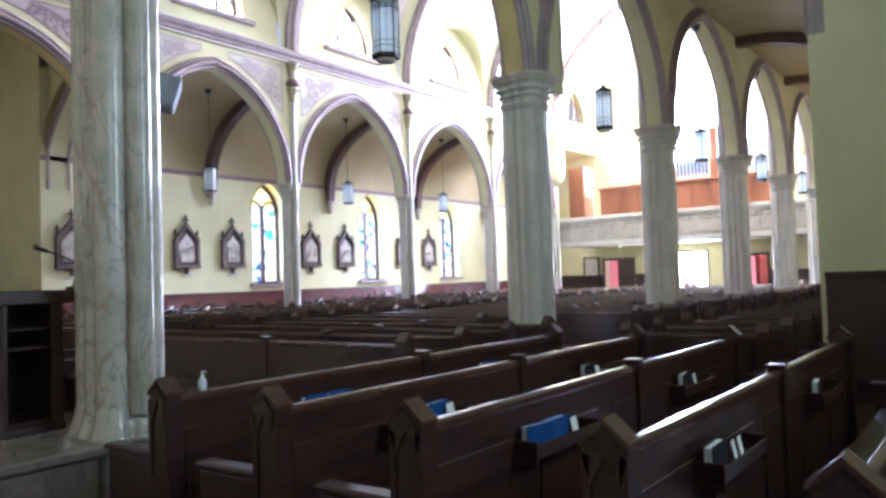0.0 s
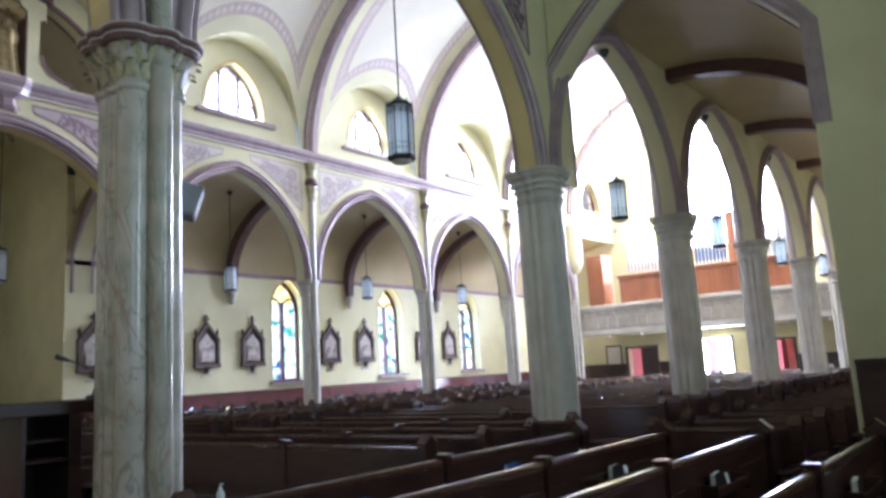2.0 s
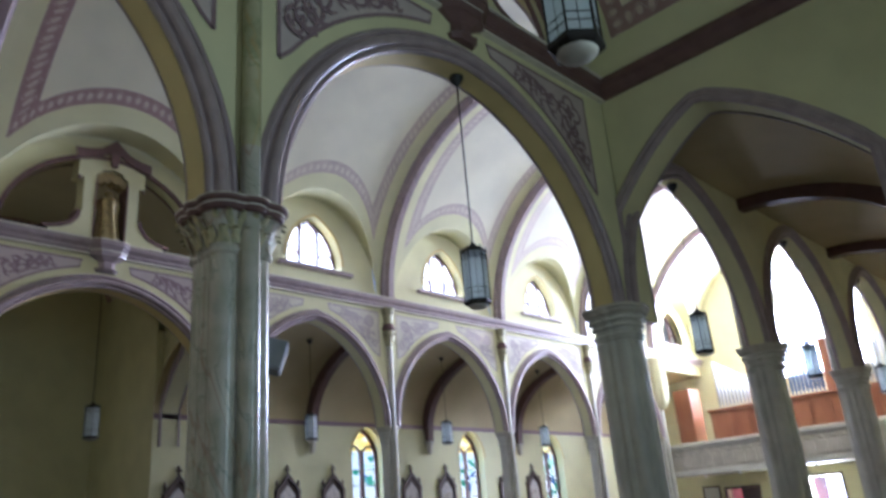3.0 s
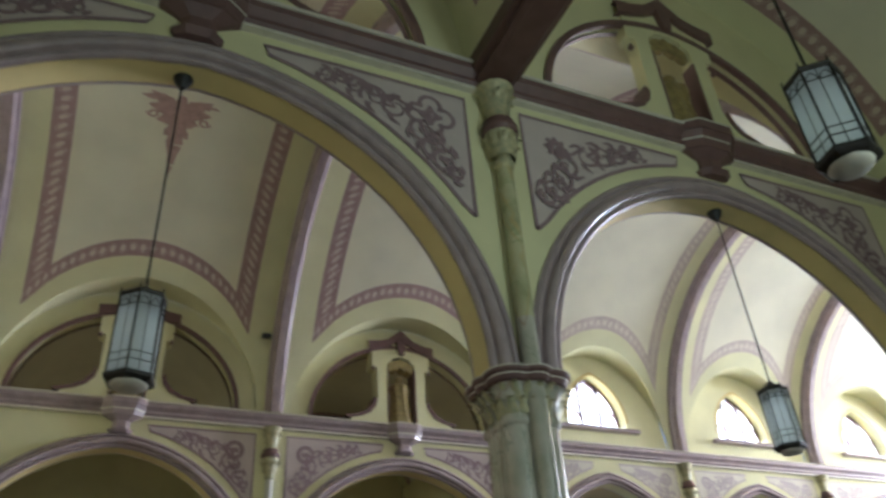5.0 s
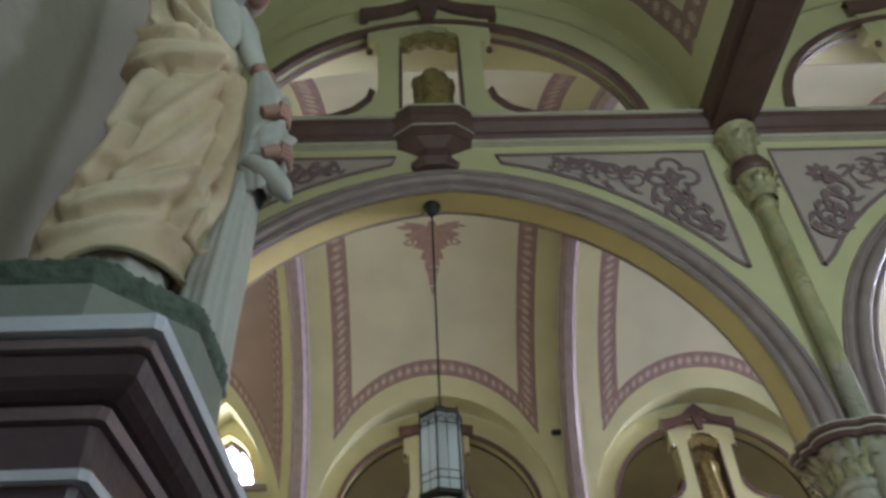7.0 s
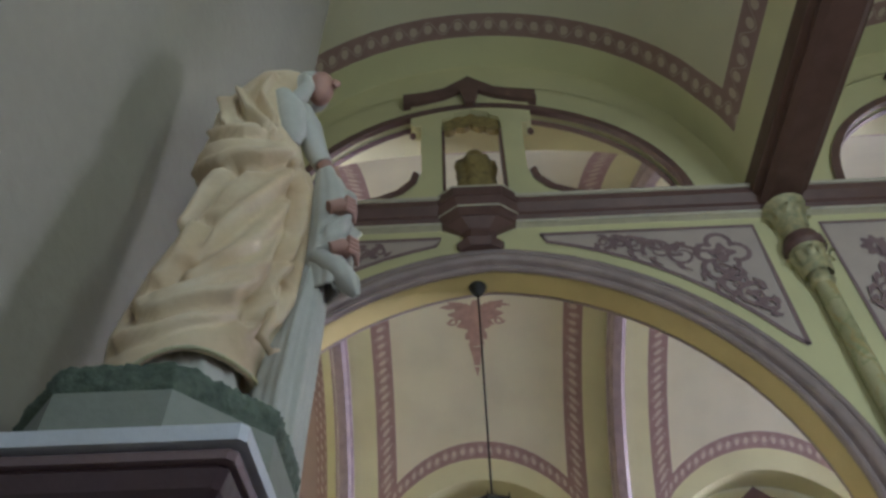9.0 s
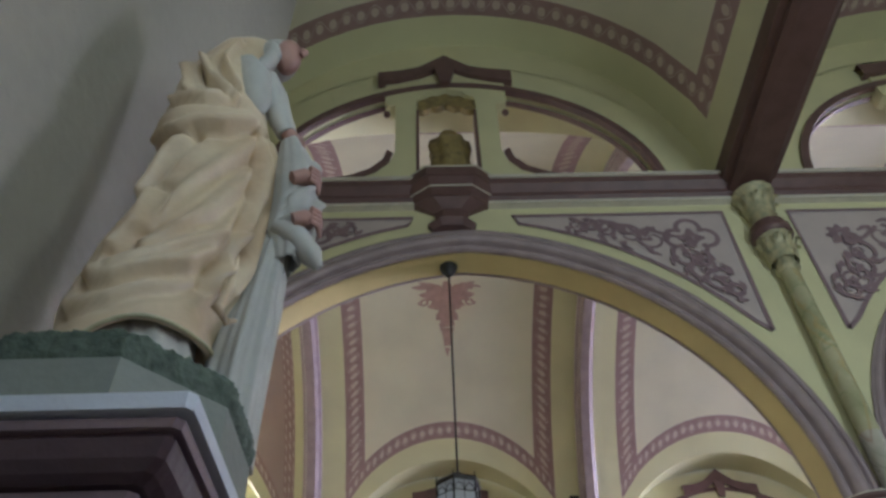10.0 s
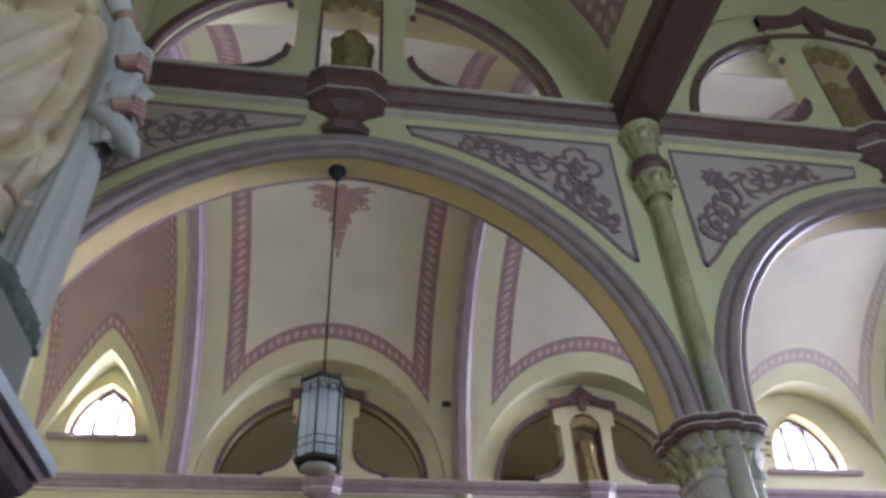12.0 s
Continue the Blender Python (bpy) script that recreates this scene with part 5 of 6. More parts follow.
# ---- pews ----
def pew(name, length, with_posts, label, cat="pew", books=()):
    """Built along +x from 0 to length, its seat towards +y; backs lean a little."""
    p = thing(name, label, cat, "rows of pews")
    for xx in (0.0, length):
        e = Shape()
        w = 0.042
        gable = [(-0.068, 0.0), (-0.068, 0.93), (0.012, 1.0), (0.092, 0.93), (0.092, 0.0)]
        e.prism(gable, "x", xx - w, xx + w)
        cap = [(-0.076, 0.925), (-0.076, 0.945), (0.012, 1.022), (0.10, 0.945), (0.10, 0.925), (0.012, 1.0)]
        gc = Shape()
        gc.prism([cap[0], cap[1], cap[2], cap[5]], "x", xx - w - 0.008, xx + w + 0.008)
        gc.prism([cap[5], cap[2], cap[3], cap[4]], "x", xx - w - 0.008, xx + w + 0.008)
        for sx in (-1, 1):
            # raised border round a sunk lancet
            x0, x1 = sorted((xx + sx * w, xx + sx * (w + 0.009)))
            e.box(x0, x1, -0.068, -0.04, 0.5, 0.9)
            e.box(x0, x1, 0.064, 0.092, 0.5, 0.9)
            e.prism([(-0.04, 0.80), (0.012, 0.90), (0.064, 0.80), (0.092, 0.9), (0.012, 0.975), (-0.068, 0.9)], "x", x0, x1)
        e.box(xx - w, xx + w, 0.092, 0.50, 0.0, 0.60, 0, 0.012)
        e.box(xx - w - 0.012, xx + w + 0.012, 0.092, 0.53, 0.60, 0.635, 0, 0.012)
        ob = part("pew_end", e, WOOD, p, "carved pew end with gabled top")
        part("gable_cap", gc, RAIL, ob, "varnished gabled cap")
    b = Shape()
    b.prism([(0.0, 0.12), (0.035, 0.12), (0.02, 0.88), (-0.015, 0.88)], "x", 0.045, length - 0.045)
    part("backrest", b, WOOD, p, "dark oak back")
    n = max(2, round(length / 0.9))
    for k in range(n):
        a, c = length * k / n + 0.1, length * (k + 1) / n - 0.1
        q = Shape()
        q.box(a, c, -0.018, 0.0, 0.24, 0.74, 0, 0.006)
        part("panel", q, WOOD, p)
    r = Shape()
    r.prism([(-0.022, 0.87), (-0.026, 0.888), (-0.025, 0.905), (-0.020, 0.915), (-0.011, 0.9215), (0.011, 0.9235), (0.020, 0.916), (0.025, 0.905), (0.026, 0.888), (0.022, 0.87)], "x", 0.045, length - 0.045)
    part("top_rail", r, RAIL, p, "varnished rounded top rail")
    s = Shape()
    s.box(0.045, length - 0.045, 0.03, 0.46, 0.41, 0.45, 0, 0.012)
    part("seat", s, WOOD, p)
    for f in ((0.245, 0.71) if length > 2.5 else (0.5,)):
        a, c = length * f - 0.32, length * f + 0.32
        s = Shape()
        s.box(a, c, -0.13, -0.02, 0.645, 0.66, 0, 0.005)
        s.box(a, c, -0.135, -0.122, 0.66, 0.715, 0, 0.004)
        for q in (a, c):
            s.box(q - 0.008, q + 0.008, -0.135, -0.02, 0.62, 0.73, 0, 0.004)
        part("book_rack", s, WOOD, p, "narrow oak book rack behind the back")
    if with_posts:
        q = Shape()
        m = length * with_posts
        q.box(m - 0.035, m + 0.035, -0.045, 0.045, 0.0, 0.935, 0, 0.01)
        q.box(m - 0.045, m + 0.045, -0.055, 0.055, 0.935, 0.955, 0, 0.008)
        part("middle_post", q, WOOD, p)
    return p


def put(ob, x, y, turn):
    ob.matrix_world = pose(x, y, 0, 0, 0, turn)
    return ob


trans = pew("transept_pew", 4.2, 0.512, "dark varnished oak pew with gabled ends in the transept")
put(trans, 2.30, 1.06, 0)
for y in (1.89, 2.72, 3.56):
    copy_thing(trans, pose(2.30, y, 0))
copy_thing(trans, pose(2.10, 0.34, 0))
# nave pews run across the nave and face the sanctuary (towards -x)
nave_a = pew("nave_pew", 5.2, 0.36, "dark oak nave pew with gabled ends, facing the sanctuary")
put(nave_a, 5.15, 4.3, 90)
nave_b = pew("nave_pew", 3.7, 0.0, "dark oak nave pew beside a pillar")
nave_c = pew("nave_pew", 4.3, 0.5, "dark oak nave pew beyond the centre aisle")
side_a = pew("aisle_pew", 1.25, 0.0, "short dark oak pew in the side aisle")
side_f = pew("aisle_pew", 2.0, 0.0, "dark oak pew in the far side aisle")
rows = [5.15 + 0.86 * k for k in range(28)]
first_b = first_c = first_s = first_f = True
for k, x in enumerate(rows):
    near_pillar = min(abs(x + 0.2 - q) for q in PX) < 0.62
    if k and not near_pillar:
        copy_thing(nave_a, pose(x, 4.3, 0, 0, 0, 90))
    elif near_pillar:
        if first_b:
            put(nave_b, x, 5.8, 90)
            first_b = False
        else:
            copy_thing(nave_b, pose(x, 5.8, 0, 0, 0, 90))
    if first_c:
        put(nave_c, x, 11.1, 90)
        first_c = False
    else:
        copy_thing(nave_c, pose(x, 11.1, 0, 0, 0, 90))
    if x > 9.4:
        if first_f:
            put(side_f, x, 16.9, 90)
            first_f = False
        else:
            copy_thing(side_f, pose(x, 16.9, 0, 0, 0, 90))
    if x > 6.8:
        if first_s:
            put(side_a, x, 1.72, 90)
            first_s = False
        else:
            copy_thing(side_a, pose(x, 1.72, 0, 0, 0, 90))


# ---- books and small things on the pews ----
def book(x, y, z, turn, mat, label):
    p = thing("hymnal", label, "book", "hymnals in the racks", pose(x, y, z, 0, 0, turn))
    for nm, bx in (("front_cover", (-0.1, 0.1, -0.016, -0.012, 0, 0.13)), ("back_cover", (-0.1, 0.1, 0.02, 0.024, 0, 0.13)), ("spine", (-0.1, 0.1, -0.016, 0.024, -0.004, 0.0))):
        c = Shape()
        c.box(*bx, 0, 0.001)
        part(nm, c, mat, p)
    g = Shape()
    g.box(-0.095, 0.095, -0.012, 0.02, 0.0, 0.123)
    part("page_block", g, PAPER, p)
    return p


rb = random.Random(5)
for y, xs in ((3.56, (3.28, 3.48, 5.22)), (2.72, (3.22, 3.42, 5.34)), (1.89, (3.12, 3.30, 5.12)), (1.06, (3.10, 5.1))):
    for x in xs:
        blue = x < 3.5 and y > 1.5 or x < 5.3 and y > 3
        book(x, y - 0.075, 0.662, rb.uniform(-8, 8), BLUE if blue else BLACK, "blue hymnal standing in the pew rack" if blue else "dark hymnal standing in the pew rack")
for x, y in ((3.52, 2.72), (3.44, 1.89), (3.26, 1.06), (3.35, 1.06), (5.46, 2.72), (5.25, 1.89)):
    p = thing("leaflet", "loose white leaflet tucked in the pew rack", "leaflet", "", pose(x, y - 0.115, 0.662, -12, 0, 10))
    s = Shape()
    s.box(-0.045, 0.045, -0.002, 0.002, 0, 0.11, 0, 0.0005)
    part("sheet", s, PAPER, p)
p = thing("sanitiser_bottle", "small clear sanitiser bottle standing on the pew rail", "bottle", "", pose(2.52, 3.56, 0.922))
s = Shape()
s.turned(0, 0, [(0.019, 0), (0.022, 0.007), (0.022, 0.053), (0.015, 0.067), (0.008, 0.07)], 14)
part("bottle_body", s, PLASTIC, p)
s = Shape()
s.turned(0, 0, [(0.01, 0.07), (0.01, 0.083), (0.004, 0.084), (0.004, 0.095), (0.009, 0.096), (0.009, 0.102)], 10)
s.box(-0.004, 0.022, -0.004, 0.004, 0.097, 0.102, 0, 0.001)
part("pump", s, PAPER, p)


# ---- shelved stand on the platform ----
p = thing("credence_stand", "dark oak stand with open shelves on the sanctuary platform", "stand", "", pose(2.6, 5.97, 0.47))
for nm, bx in (("side_panel", (-0.21, -0.18, -0.3, 0.3, 0, 0.98)), ("side_panel", (0.12, 0.21, -0.3, 0.3, 0, 0.98)), ("back_panel", (-0.18, 0.12, 0.26, 0.3, 0, 0.98)), ("shelf", (-0.18, 0.12, -0.28, 0.26, 0.06, 0.09)), ("shelf", (-0.18, 0.12, -0.28, 0.26, 0.60, 0.625)), ("shelf", (-0.18, 0.12, -0.28, 0.26, 0.74, 0.765)), ("top", (-0.5, 0.52, -0.33, 0.34, 0.93, 1.03)), ("plinth", (-0.22, 0.22, -0.31, 0.31, 0, 0.06))):
    s = Shape()
    s.box(*bx, 0, 0.008)
    part(nm, s, WOOD, p)
p = thing("microphone", "black gooseneck microphone on the stand", "microphone", "", pose(3.04, 5.97, 1.5))
s = Shape()
s.turned(0, 0, [(0.05, 0), (0.05, 0.02), (0.01, 0.03)], 12)
part("base", s, BLACK, p)
s = Shape()
s.tube([(0, 0, 0.02), (0.04, 0, 0.14), (0.02, 0, 0.22), (-0.08, 0, 0.265), (-0.2, 0, 0.305)], 0.007, 6)
part("gooseneck", s, BLACK, p)
s = Shape()
s.tube([(-0.19, 0, 0.302), (-0.29, 0, 0.335)], [0.014, 0.024], 8)
part("head", s, BLACK, p)

# ---- loudspeaker on the near pillar ----
p = thing("loudspeaker", "grey column loudspeaker tilted on a bracket beside the pillar", "loudspeaker", "", pose(3.60, 5.50, 3.09, -14, 16, -40))
s = Shape()
s.box(-0.095, 0.095, -0.08, 0.08, -0.145, 0.145, 0, 0.015)
part("cabinet", s, GREY, p)
s = Shape()
s.box(-0.082, 0.082, -0.088, -0.078, -0.13, 0.13, 0, 0.004)
part("grille", s, GREY, p)
s = Shape()
s.tube([(-0.34, -0.2, 0.02), (-0.1, 0.02, 0.02)], 0.018, 8)
part("bracket", s, BLACK, p)

# ---- gallery, organ and entrance ----
s = Shape()
s.box(29.4, BACK, NF + 0.2, FF + 0.35, 2.72, 2.95)
structure("gallery_floor", s, AISLE_PLASTER, "plastered gallery floor over the entrance", "gallery")
p = thing("gallery_front", "pale stone gallery parapet with carved frieze", "balcony")
p["kind"] = "structure"
s = Shape()
s.box(29.3, 29.5, NF + 0.2, FF + 0.35, 2.70, 3.80)
part("parapet", s, STONE, p)
s = Shape()
for z0, z1, d in ((2.66, 2.80, 0.10), (2.80, 2.86, 0.05), (3.66, 3.74, 0.05), (3.74, 3.92, 0.12)):
    s.box(29.3 - d, 29.5, NF + 0.2, FF + 0.35, z0, z1, 0, 0.02)
part("moulding", s, PALE, p)
for k in range(24):
    y = NF + 0.45 + k * (FF - NF) / 24
    s = Shape()
    s.box(29.26, 29.3, y, y + 0.34, 2.95, 3.42, 0, 0.02)
    part("panel", s, STONE, p)
    s = Shape()
    s.turned(29.27, y + 0.17, [(0.02, 3.46), (0.10, 3.5), (0.10, 3.56), (0.02, 3.6)], 8, 0, True, 0, True, 0.3, 1.0)
    part("carved_leaf", s, STONE, p)
p = thing("organ", "pipe organ with oak case, tin pipes and dark blue centre pipes", "organ")
s = Shape()
s.box(31.0, 31.5, 7.0, 14.4, 2.95, 5.15, 0, 0.02)
ob = part("case", s, CASE, p, "panelled oak case")
for k in range(9):
    s = Shape()
    s.box(30.97, 31.0, 7.1 + k * 0.81, 7.75 + k * 0.81, 3.9, 5.0, 0, 0.02)
    part("panel", s, CASE, ob)
s = Shape()
s.box(30.9, 31.55, 6.95, 14.45, 5.15, 5.27, 0, 0.02)
part("case_cornice", s, CASE, p)
for k in range(11):
    y = 13.95 - k * 0.155
    h = 1.75 - k * 0.11
    s = Shape()
    s.turned(31.2, y, [(0.02, 5.27), (0.06, 5.5), (0.06, 5.5 + h), (0.05, 5.52 + h)], 10)
    part("pipe", s, PIPE, p, "tin organ pipe")
    s = Shape()
    s.turned(31.2, 21.05 - y, [(0.02, 5.27), (0.06, 5.5), (0.06, 5.5 + h), (0.05, 5.52 + h)], 10)
    part("pipe", s, PIPE, p, "tin organ pipe")
for k in range(9):
    y = 9.72 + k * 0.15
    s = Shape()
    s.turned(31.15, y, [(0.02, 5.27), (0.065, 5.5), (0.065, 7.2 + 0.08 * (4 - abs(k - 4))), (0.05, 7.24 + 0.08 * (4 - abs(k - 4)))], 10)
    part("pipe", s, PIPE_BLUE, p, "dark blue organ pipe")
for y0 in (9.22, 11.15):
    s = Shape()
    s.box(30.95, 31.4, y0, y0 + 0.32, 5.27, 7.3, 0, 0.02)
    part("pipe_tower", s, CASE, p)
p = thing("organ_chamber_door", "open brown oak cupboard door in the gallery", "door", "", pose(30.6, 15.5, 2.95))
s = Shape()
s.box(-0.05, 0.0, -0.55, 0.2, 1.0, 3.3, 0, 0.01)
part("door_leaf", s, CASE, p)
s = Shape()
s.box(0.0, 0.9, -0.55, -0.5, 0.0, 3.3, 0, 0.01)
s.box(0.0, 0.9, 0.15, 0.2, 0.0, 3.3, 0, 0.01)
s.box(-0.05, 0.9, -0.55, 0.2, 0.0, 1.0, 0, 0.01)
part("cupboard", s, CASE, p)
# rounded consoles that carry the last vault rib over the gallery
for y, sd in ((FF, -1), (NB, 1)):
    s = Shape()
    s.turned(29.1, y + sd * 0.06, [(0.03, 5.35), (0.22, 5.45), (0.36, 5.75), (0.40, 6.3), (0.38, 7.2), (0.42, 7.3), (0.42, 7.5)], 20)
    ob = structure("vault_console", s, PLASTER, "rounded cream console below the last vault rib", "console")
    s = Shape()
    s.turned(29.1, y + sd * 0.38, [(0.03, 6.05), (0.07, 6.15), (0.06, 6.7), (0.12, 6.9), (0.14, 7.0)], 12)
    part("bracket", s, GILT, ob, "small gilded bracket")
# the great window
p = thing("great_window", "great pointed traceried window over the organ, blazing with daylight", "window")
p["kind"] = "structure"
gp = arch(10.55, 2.3, 12.2 - 3.45, 3.45, 20)
s = Shape()
for (a, za), (b, zb) in zip(gp, gp[1:]):
    s.face([(BACK + 0.4, a, 6.4), (BACK + 0.4, b, 6.4), (BACK + 0.4, b, zb), (BACK + 0.4, a, za)])
ob = part("pane", s, CLEAR, p)
ob.visible_shadow = False
for k in (-1, 0, 1):
    s = Shape()
    y = 10.55 + k * 1.15
    s.box(BACK + 0.3, BACK + 0.4, y - 0.06, y + 0.06, 6.4, height(gp, y))
    part("mullion", s, STONE, p)
# entrance doors, frames and notices
for yc, w, top, leaf in ((14.77, 0.71, 2.1, 1), (8.55, 0.42, 2.05, 0), (11.3, 0.65, 2.3, 0)):
    p = thing("entrance_door", "dark wooden entrance door standing open in its frame", "door")
    s = Shape()
    for a, b in ((yc - w - 0.09, yc - w), (yc + w, yc + w + 0.09)):
        s.box(BACK - 0.04, BACK + 0.06, a, b, 0, top + 0.09, 0, 0.01)
    s.box(BACK - 0.04, BACK + 0.06, yc - w, yc + w, top, top + 0.09, 0, 0.01)
    part("door_frame", s, DARKWAIN, p)
    if leaf:
        s = Shape()
        s.box(BACK - 0.03, BACK + 0.02, yc - w, yc, 0.02, top - 0.01, 0, 0.01)
        ob = part("door_leaf", s, DARKWAIN, p)
        for z0, z1 in ((0.3, 0.95), (1.1, top - 0.2)):
            s = Shape()
            s.box(BACK - 0.045, BACK - 0.03, yc - w + 0.12, yc - 0.12, z0, z1, 0, 0.008)
            part("panel", s, DARKWAIN, ob)
    s = Shape()
    s.box(BACK + 0.55, BACK + 2.2, yc + w + 0.02, yc + w + 0.07, 0, top)
    part("open_leaf", s, DOORR, p, "red painted inner leaf")
s = Shape()
s.box(BACK + 3.0, BACK + 3.2, 3, 10.2, 0, 4.2)
s.box(BACK + 3.0, BACK + 3.2, 12.7, 19, 0, 4.2)
s.box(BACK + 3.0, BACK + 3.2, 10.2, 12.7, 2.6, 4.2)
structure("wall_porch", s, DOORR, "plain red porch wall beyond the doors", "wall")
DAY = bpy.data.materials.new("outdoor_daylight")
DAY.use_nodes = True
de = DAY.node_tree.nodes.new("ShaderNodeEmission")
de.inputs[0].default_value, de.inputs[1].default_value = (1, 0.98, 0.96, 1), 9.0
DAY.node_tree.links.new(de.outputs[0], DAY.node_tree.nodes["Material Output"].inputs[0])
s = Shape()
s.box(BACK + 5.0, BACK + 5.05, 9.8, 13.2, 0, 3.2)
structure("backdrop_daylight", s, DAY, "bright daylight outside the open entrance", "backdrop")
p = thing("notice_frame", "framed pale notice hanging on the entrance wall", "picture frame")
s = Shape()
for a in ((15.75, 15.82, 1.35, 2.3), (16.5, 16.57, 1.35, 2.3)):
    s.box(BACK - 0.05, BACK, a[0], a[1], a[2], a[3])
for z in (1.35, 2.23):
    s.box(BACK - 0.05, BACK, 15.82, 16.5, z, z + 0.07)
part("frame", s, STATION, p)
s = Shape()
s.box(BACK - 0.03, BACK, 15.82, 16.5, 1.42, 2.23)
part("sheet", s, PAPER, p)
p = thing("aisle_door", "dark closed door at the end of the far aisle", "door")
s = Shape()
s.box(BACK - 0.06, BACK, 18.45, 19.3, 0, 2.05, 0, 0.01)
part("door_leaf", s, DARKWAIN, p)
s = Shape()
s.turned(BACK - 0.09, 18.56, [(0.0, 1.0), (0.03, 1.02), (0.03, 1.06), (0.0, 1.08)], 8)
part("door_knob", s, GILT, p)
# small spot lamps under the gallery
for k in range(7):
    y = 6.2 + k * 1.5
    p = thing("downlight", "small white spot lamp under the gallery", "spot lamp", "spot lamps under the gallery")
    s = Shape()
    s.turned(31.2, y, [(0.05, 2.60), (0.07, 2.64), (0.05, 2.72)], 10)
    part("housing", s, PAPER, p)


# ---- figures in the niches and the near statue: plain shapes ----
def figure(name, x, y, z, h, mats, label, seed=0):
    s = Shape()
    n = 30
    prof = [(0.0, 0.17), (0.05, 0.19), (0.3, 0.16), (0.55, 0.14), (0.7, 0.165), (0.8, 0.15), (0.85, 0.07), (0.875, 0.055), (0.91, 0.07), (0.95, 0.072), (0.985, 0.045), (1.0, 0.01)]
    rows = []
    for k in range(34):
        f = k / 33
        for (a, ra), (b, rb2) in zip(prof, prof[1:]):
            if a <= f <= b:
                r = ra + (rb2 - ra) * (f - a) / (b - a)
        fold = 0.12 if f < 0.8 else 0.0
        rows.append([(x + h * r * (1 + fold * math.sin(7 * t + seed + 3 * f)) * math.cos(t) * 1.2, y + h * r * (1 + fold * math.sin(7 * t + seed + 3 * f)) * math.sin(t) * 0.85, z + f * h) for t in [2 * math.pi * i / n for i in range(n)]])
    s.grid(rows, 0, True, True)
    s.turned(x, y, [(0.24 * h, z - 0.06), (0.24 * h, z), (0.2 * h, z + 0.005)], 8)
    return tagged(new(name, s.mesh(name, mats)), label, "statue")


for i in (0, 1):
    figure("niche_statue", mid[i] - (0.09 if i == 0 else 0.0), (NF + NB) / 2 + 0.02, STR1 + 0.1, 1.22, FIGURE, "gilded robed statue standing in the tribune shrine", i)
    figure("niche_statue", mid[i], (FF + FB) / 2 - 0.03, STR1 + 0.1, 1.25, FIGURE, "gilded robed statue standing in the shrine across the nave", i + 2)


# small black lamp on the vault beside the rib between the crossing bays
p = thing("spot_lamp", "small black spot lamp fixed to the vault beside a rib", "spot lamp")
s = Shape()
s.tube([(2.73, 15.40, 9.58), (2.73, 15.24, 9.58)], 0.025, 8)
part("stem", s, BLACK, p)
s = Shape()
s.tube([(2.62, 15.22, 9.57), (2.64, 15.22, 9.57), (2.80, 15.22, 9.57), (2.82, 15.22, 9.57)], [0.04, 0.065, 0.065, 0.045], 12)
part("housing", s, BLACK, p)


# painted ornament hanging from the crown of the two crossing bays
for i in range(0, 2):
    s = Shape()
    cy, hw = (NB + FF) / 2, (FF - NB) / 2

    def on_vault(u, v):
        t = (0.9 + (v - 0.9) * 1.3) / 5.0
        return (mid[i] + 1.65 * u, cy + hw * math.sin(t), STR1 + VRISE * math.cos(t) - 0.006)

    def stroke(pts, w):
        L, R2 = [], []
        for k, (u, v) in enumerate(pts):
            a, b = pts[max(k - 1, 0)], pts[min(k + 1, len(pts) - 1)]
            du, dv = b[0] - a[0], b[1] - a[1]
            q = math.hypot(du, dv) or 1
            L.append(on_vault(u - dv / q * w / 2, v + du / q * w / 2))
            R2.append(on_vault(u + dv / q * w / 2, v - du / q * w / 2))
        s.grid([L, R2], 0, False)

    def leaf(u0, v0, u1, v1, w):
        L, R2 = [], []
        du, dv = u1 - u0, v1 - v0
        q = math.hypot(du, dv)
        for k in range(9):
            f = k / 8
            ww = 1.45 * w * math.sin(math.pi * (0.08 + 0.90 * f) ** 0.8) * (1 + 0.25 * (k % 2))
            L.append(on_vault(u0 + du * f - dv / q * ww / 2, v0 + dv * f + du / q * ww / 2))
            R2.append(on_vault(u0 + du * f + dv / q * ww / 2, v0 + dv * f - du / q * ww / 2))
        s.grid([L, R2], 0, False)
    for sd in (-1, 1):
        for u0, v0, u1, v1, w in ((0.02, 1.22, 0.36, 1.02, 0.10), (0.02, 1.30, 0.36, 1.26, 0.14), (0.02, 1.42, 0.25, 1.50, 0.12), (0.02, 1.60, 0.14, 1.74, 0.09), (0.02, 1.78, 0.09, 1.92, 0.07), (0.24, 1.12, 0.46, 1.12, 0.06)):
            leaf(sd * u0, v0, sd * u1, v1, w)
        for cu, cv, r, w in ((0.17, 1.16, 0.09, 0.04), (0.30, 1.40, 0.07, 0.035)):
            stroke([(sd * (cu + r * (1 - 0.6 * k / 14) * math.cos(k * 0.5)), cv + r * (1 - 0.6 * k / 14) * math.sin(k * 0.5)) for k in range(15)], w)
    leaf(0, 1.0, 0, 2.4, 0.13)
    tagged(new("vault_ornament", s.mesh("vault_ornament", INK_VAULT)), "rose stencilled pendant ornament on the vault crown", "ornament", kind="structure")

# ---- the statue on its pedestal ----
p = thing("statue_pedestal", "plum-brown moulded pedestal with white edge carrying the statue", "pedestal", "", pose(-0.745, 0.88, 0))


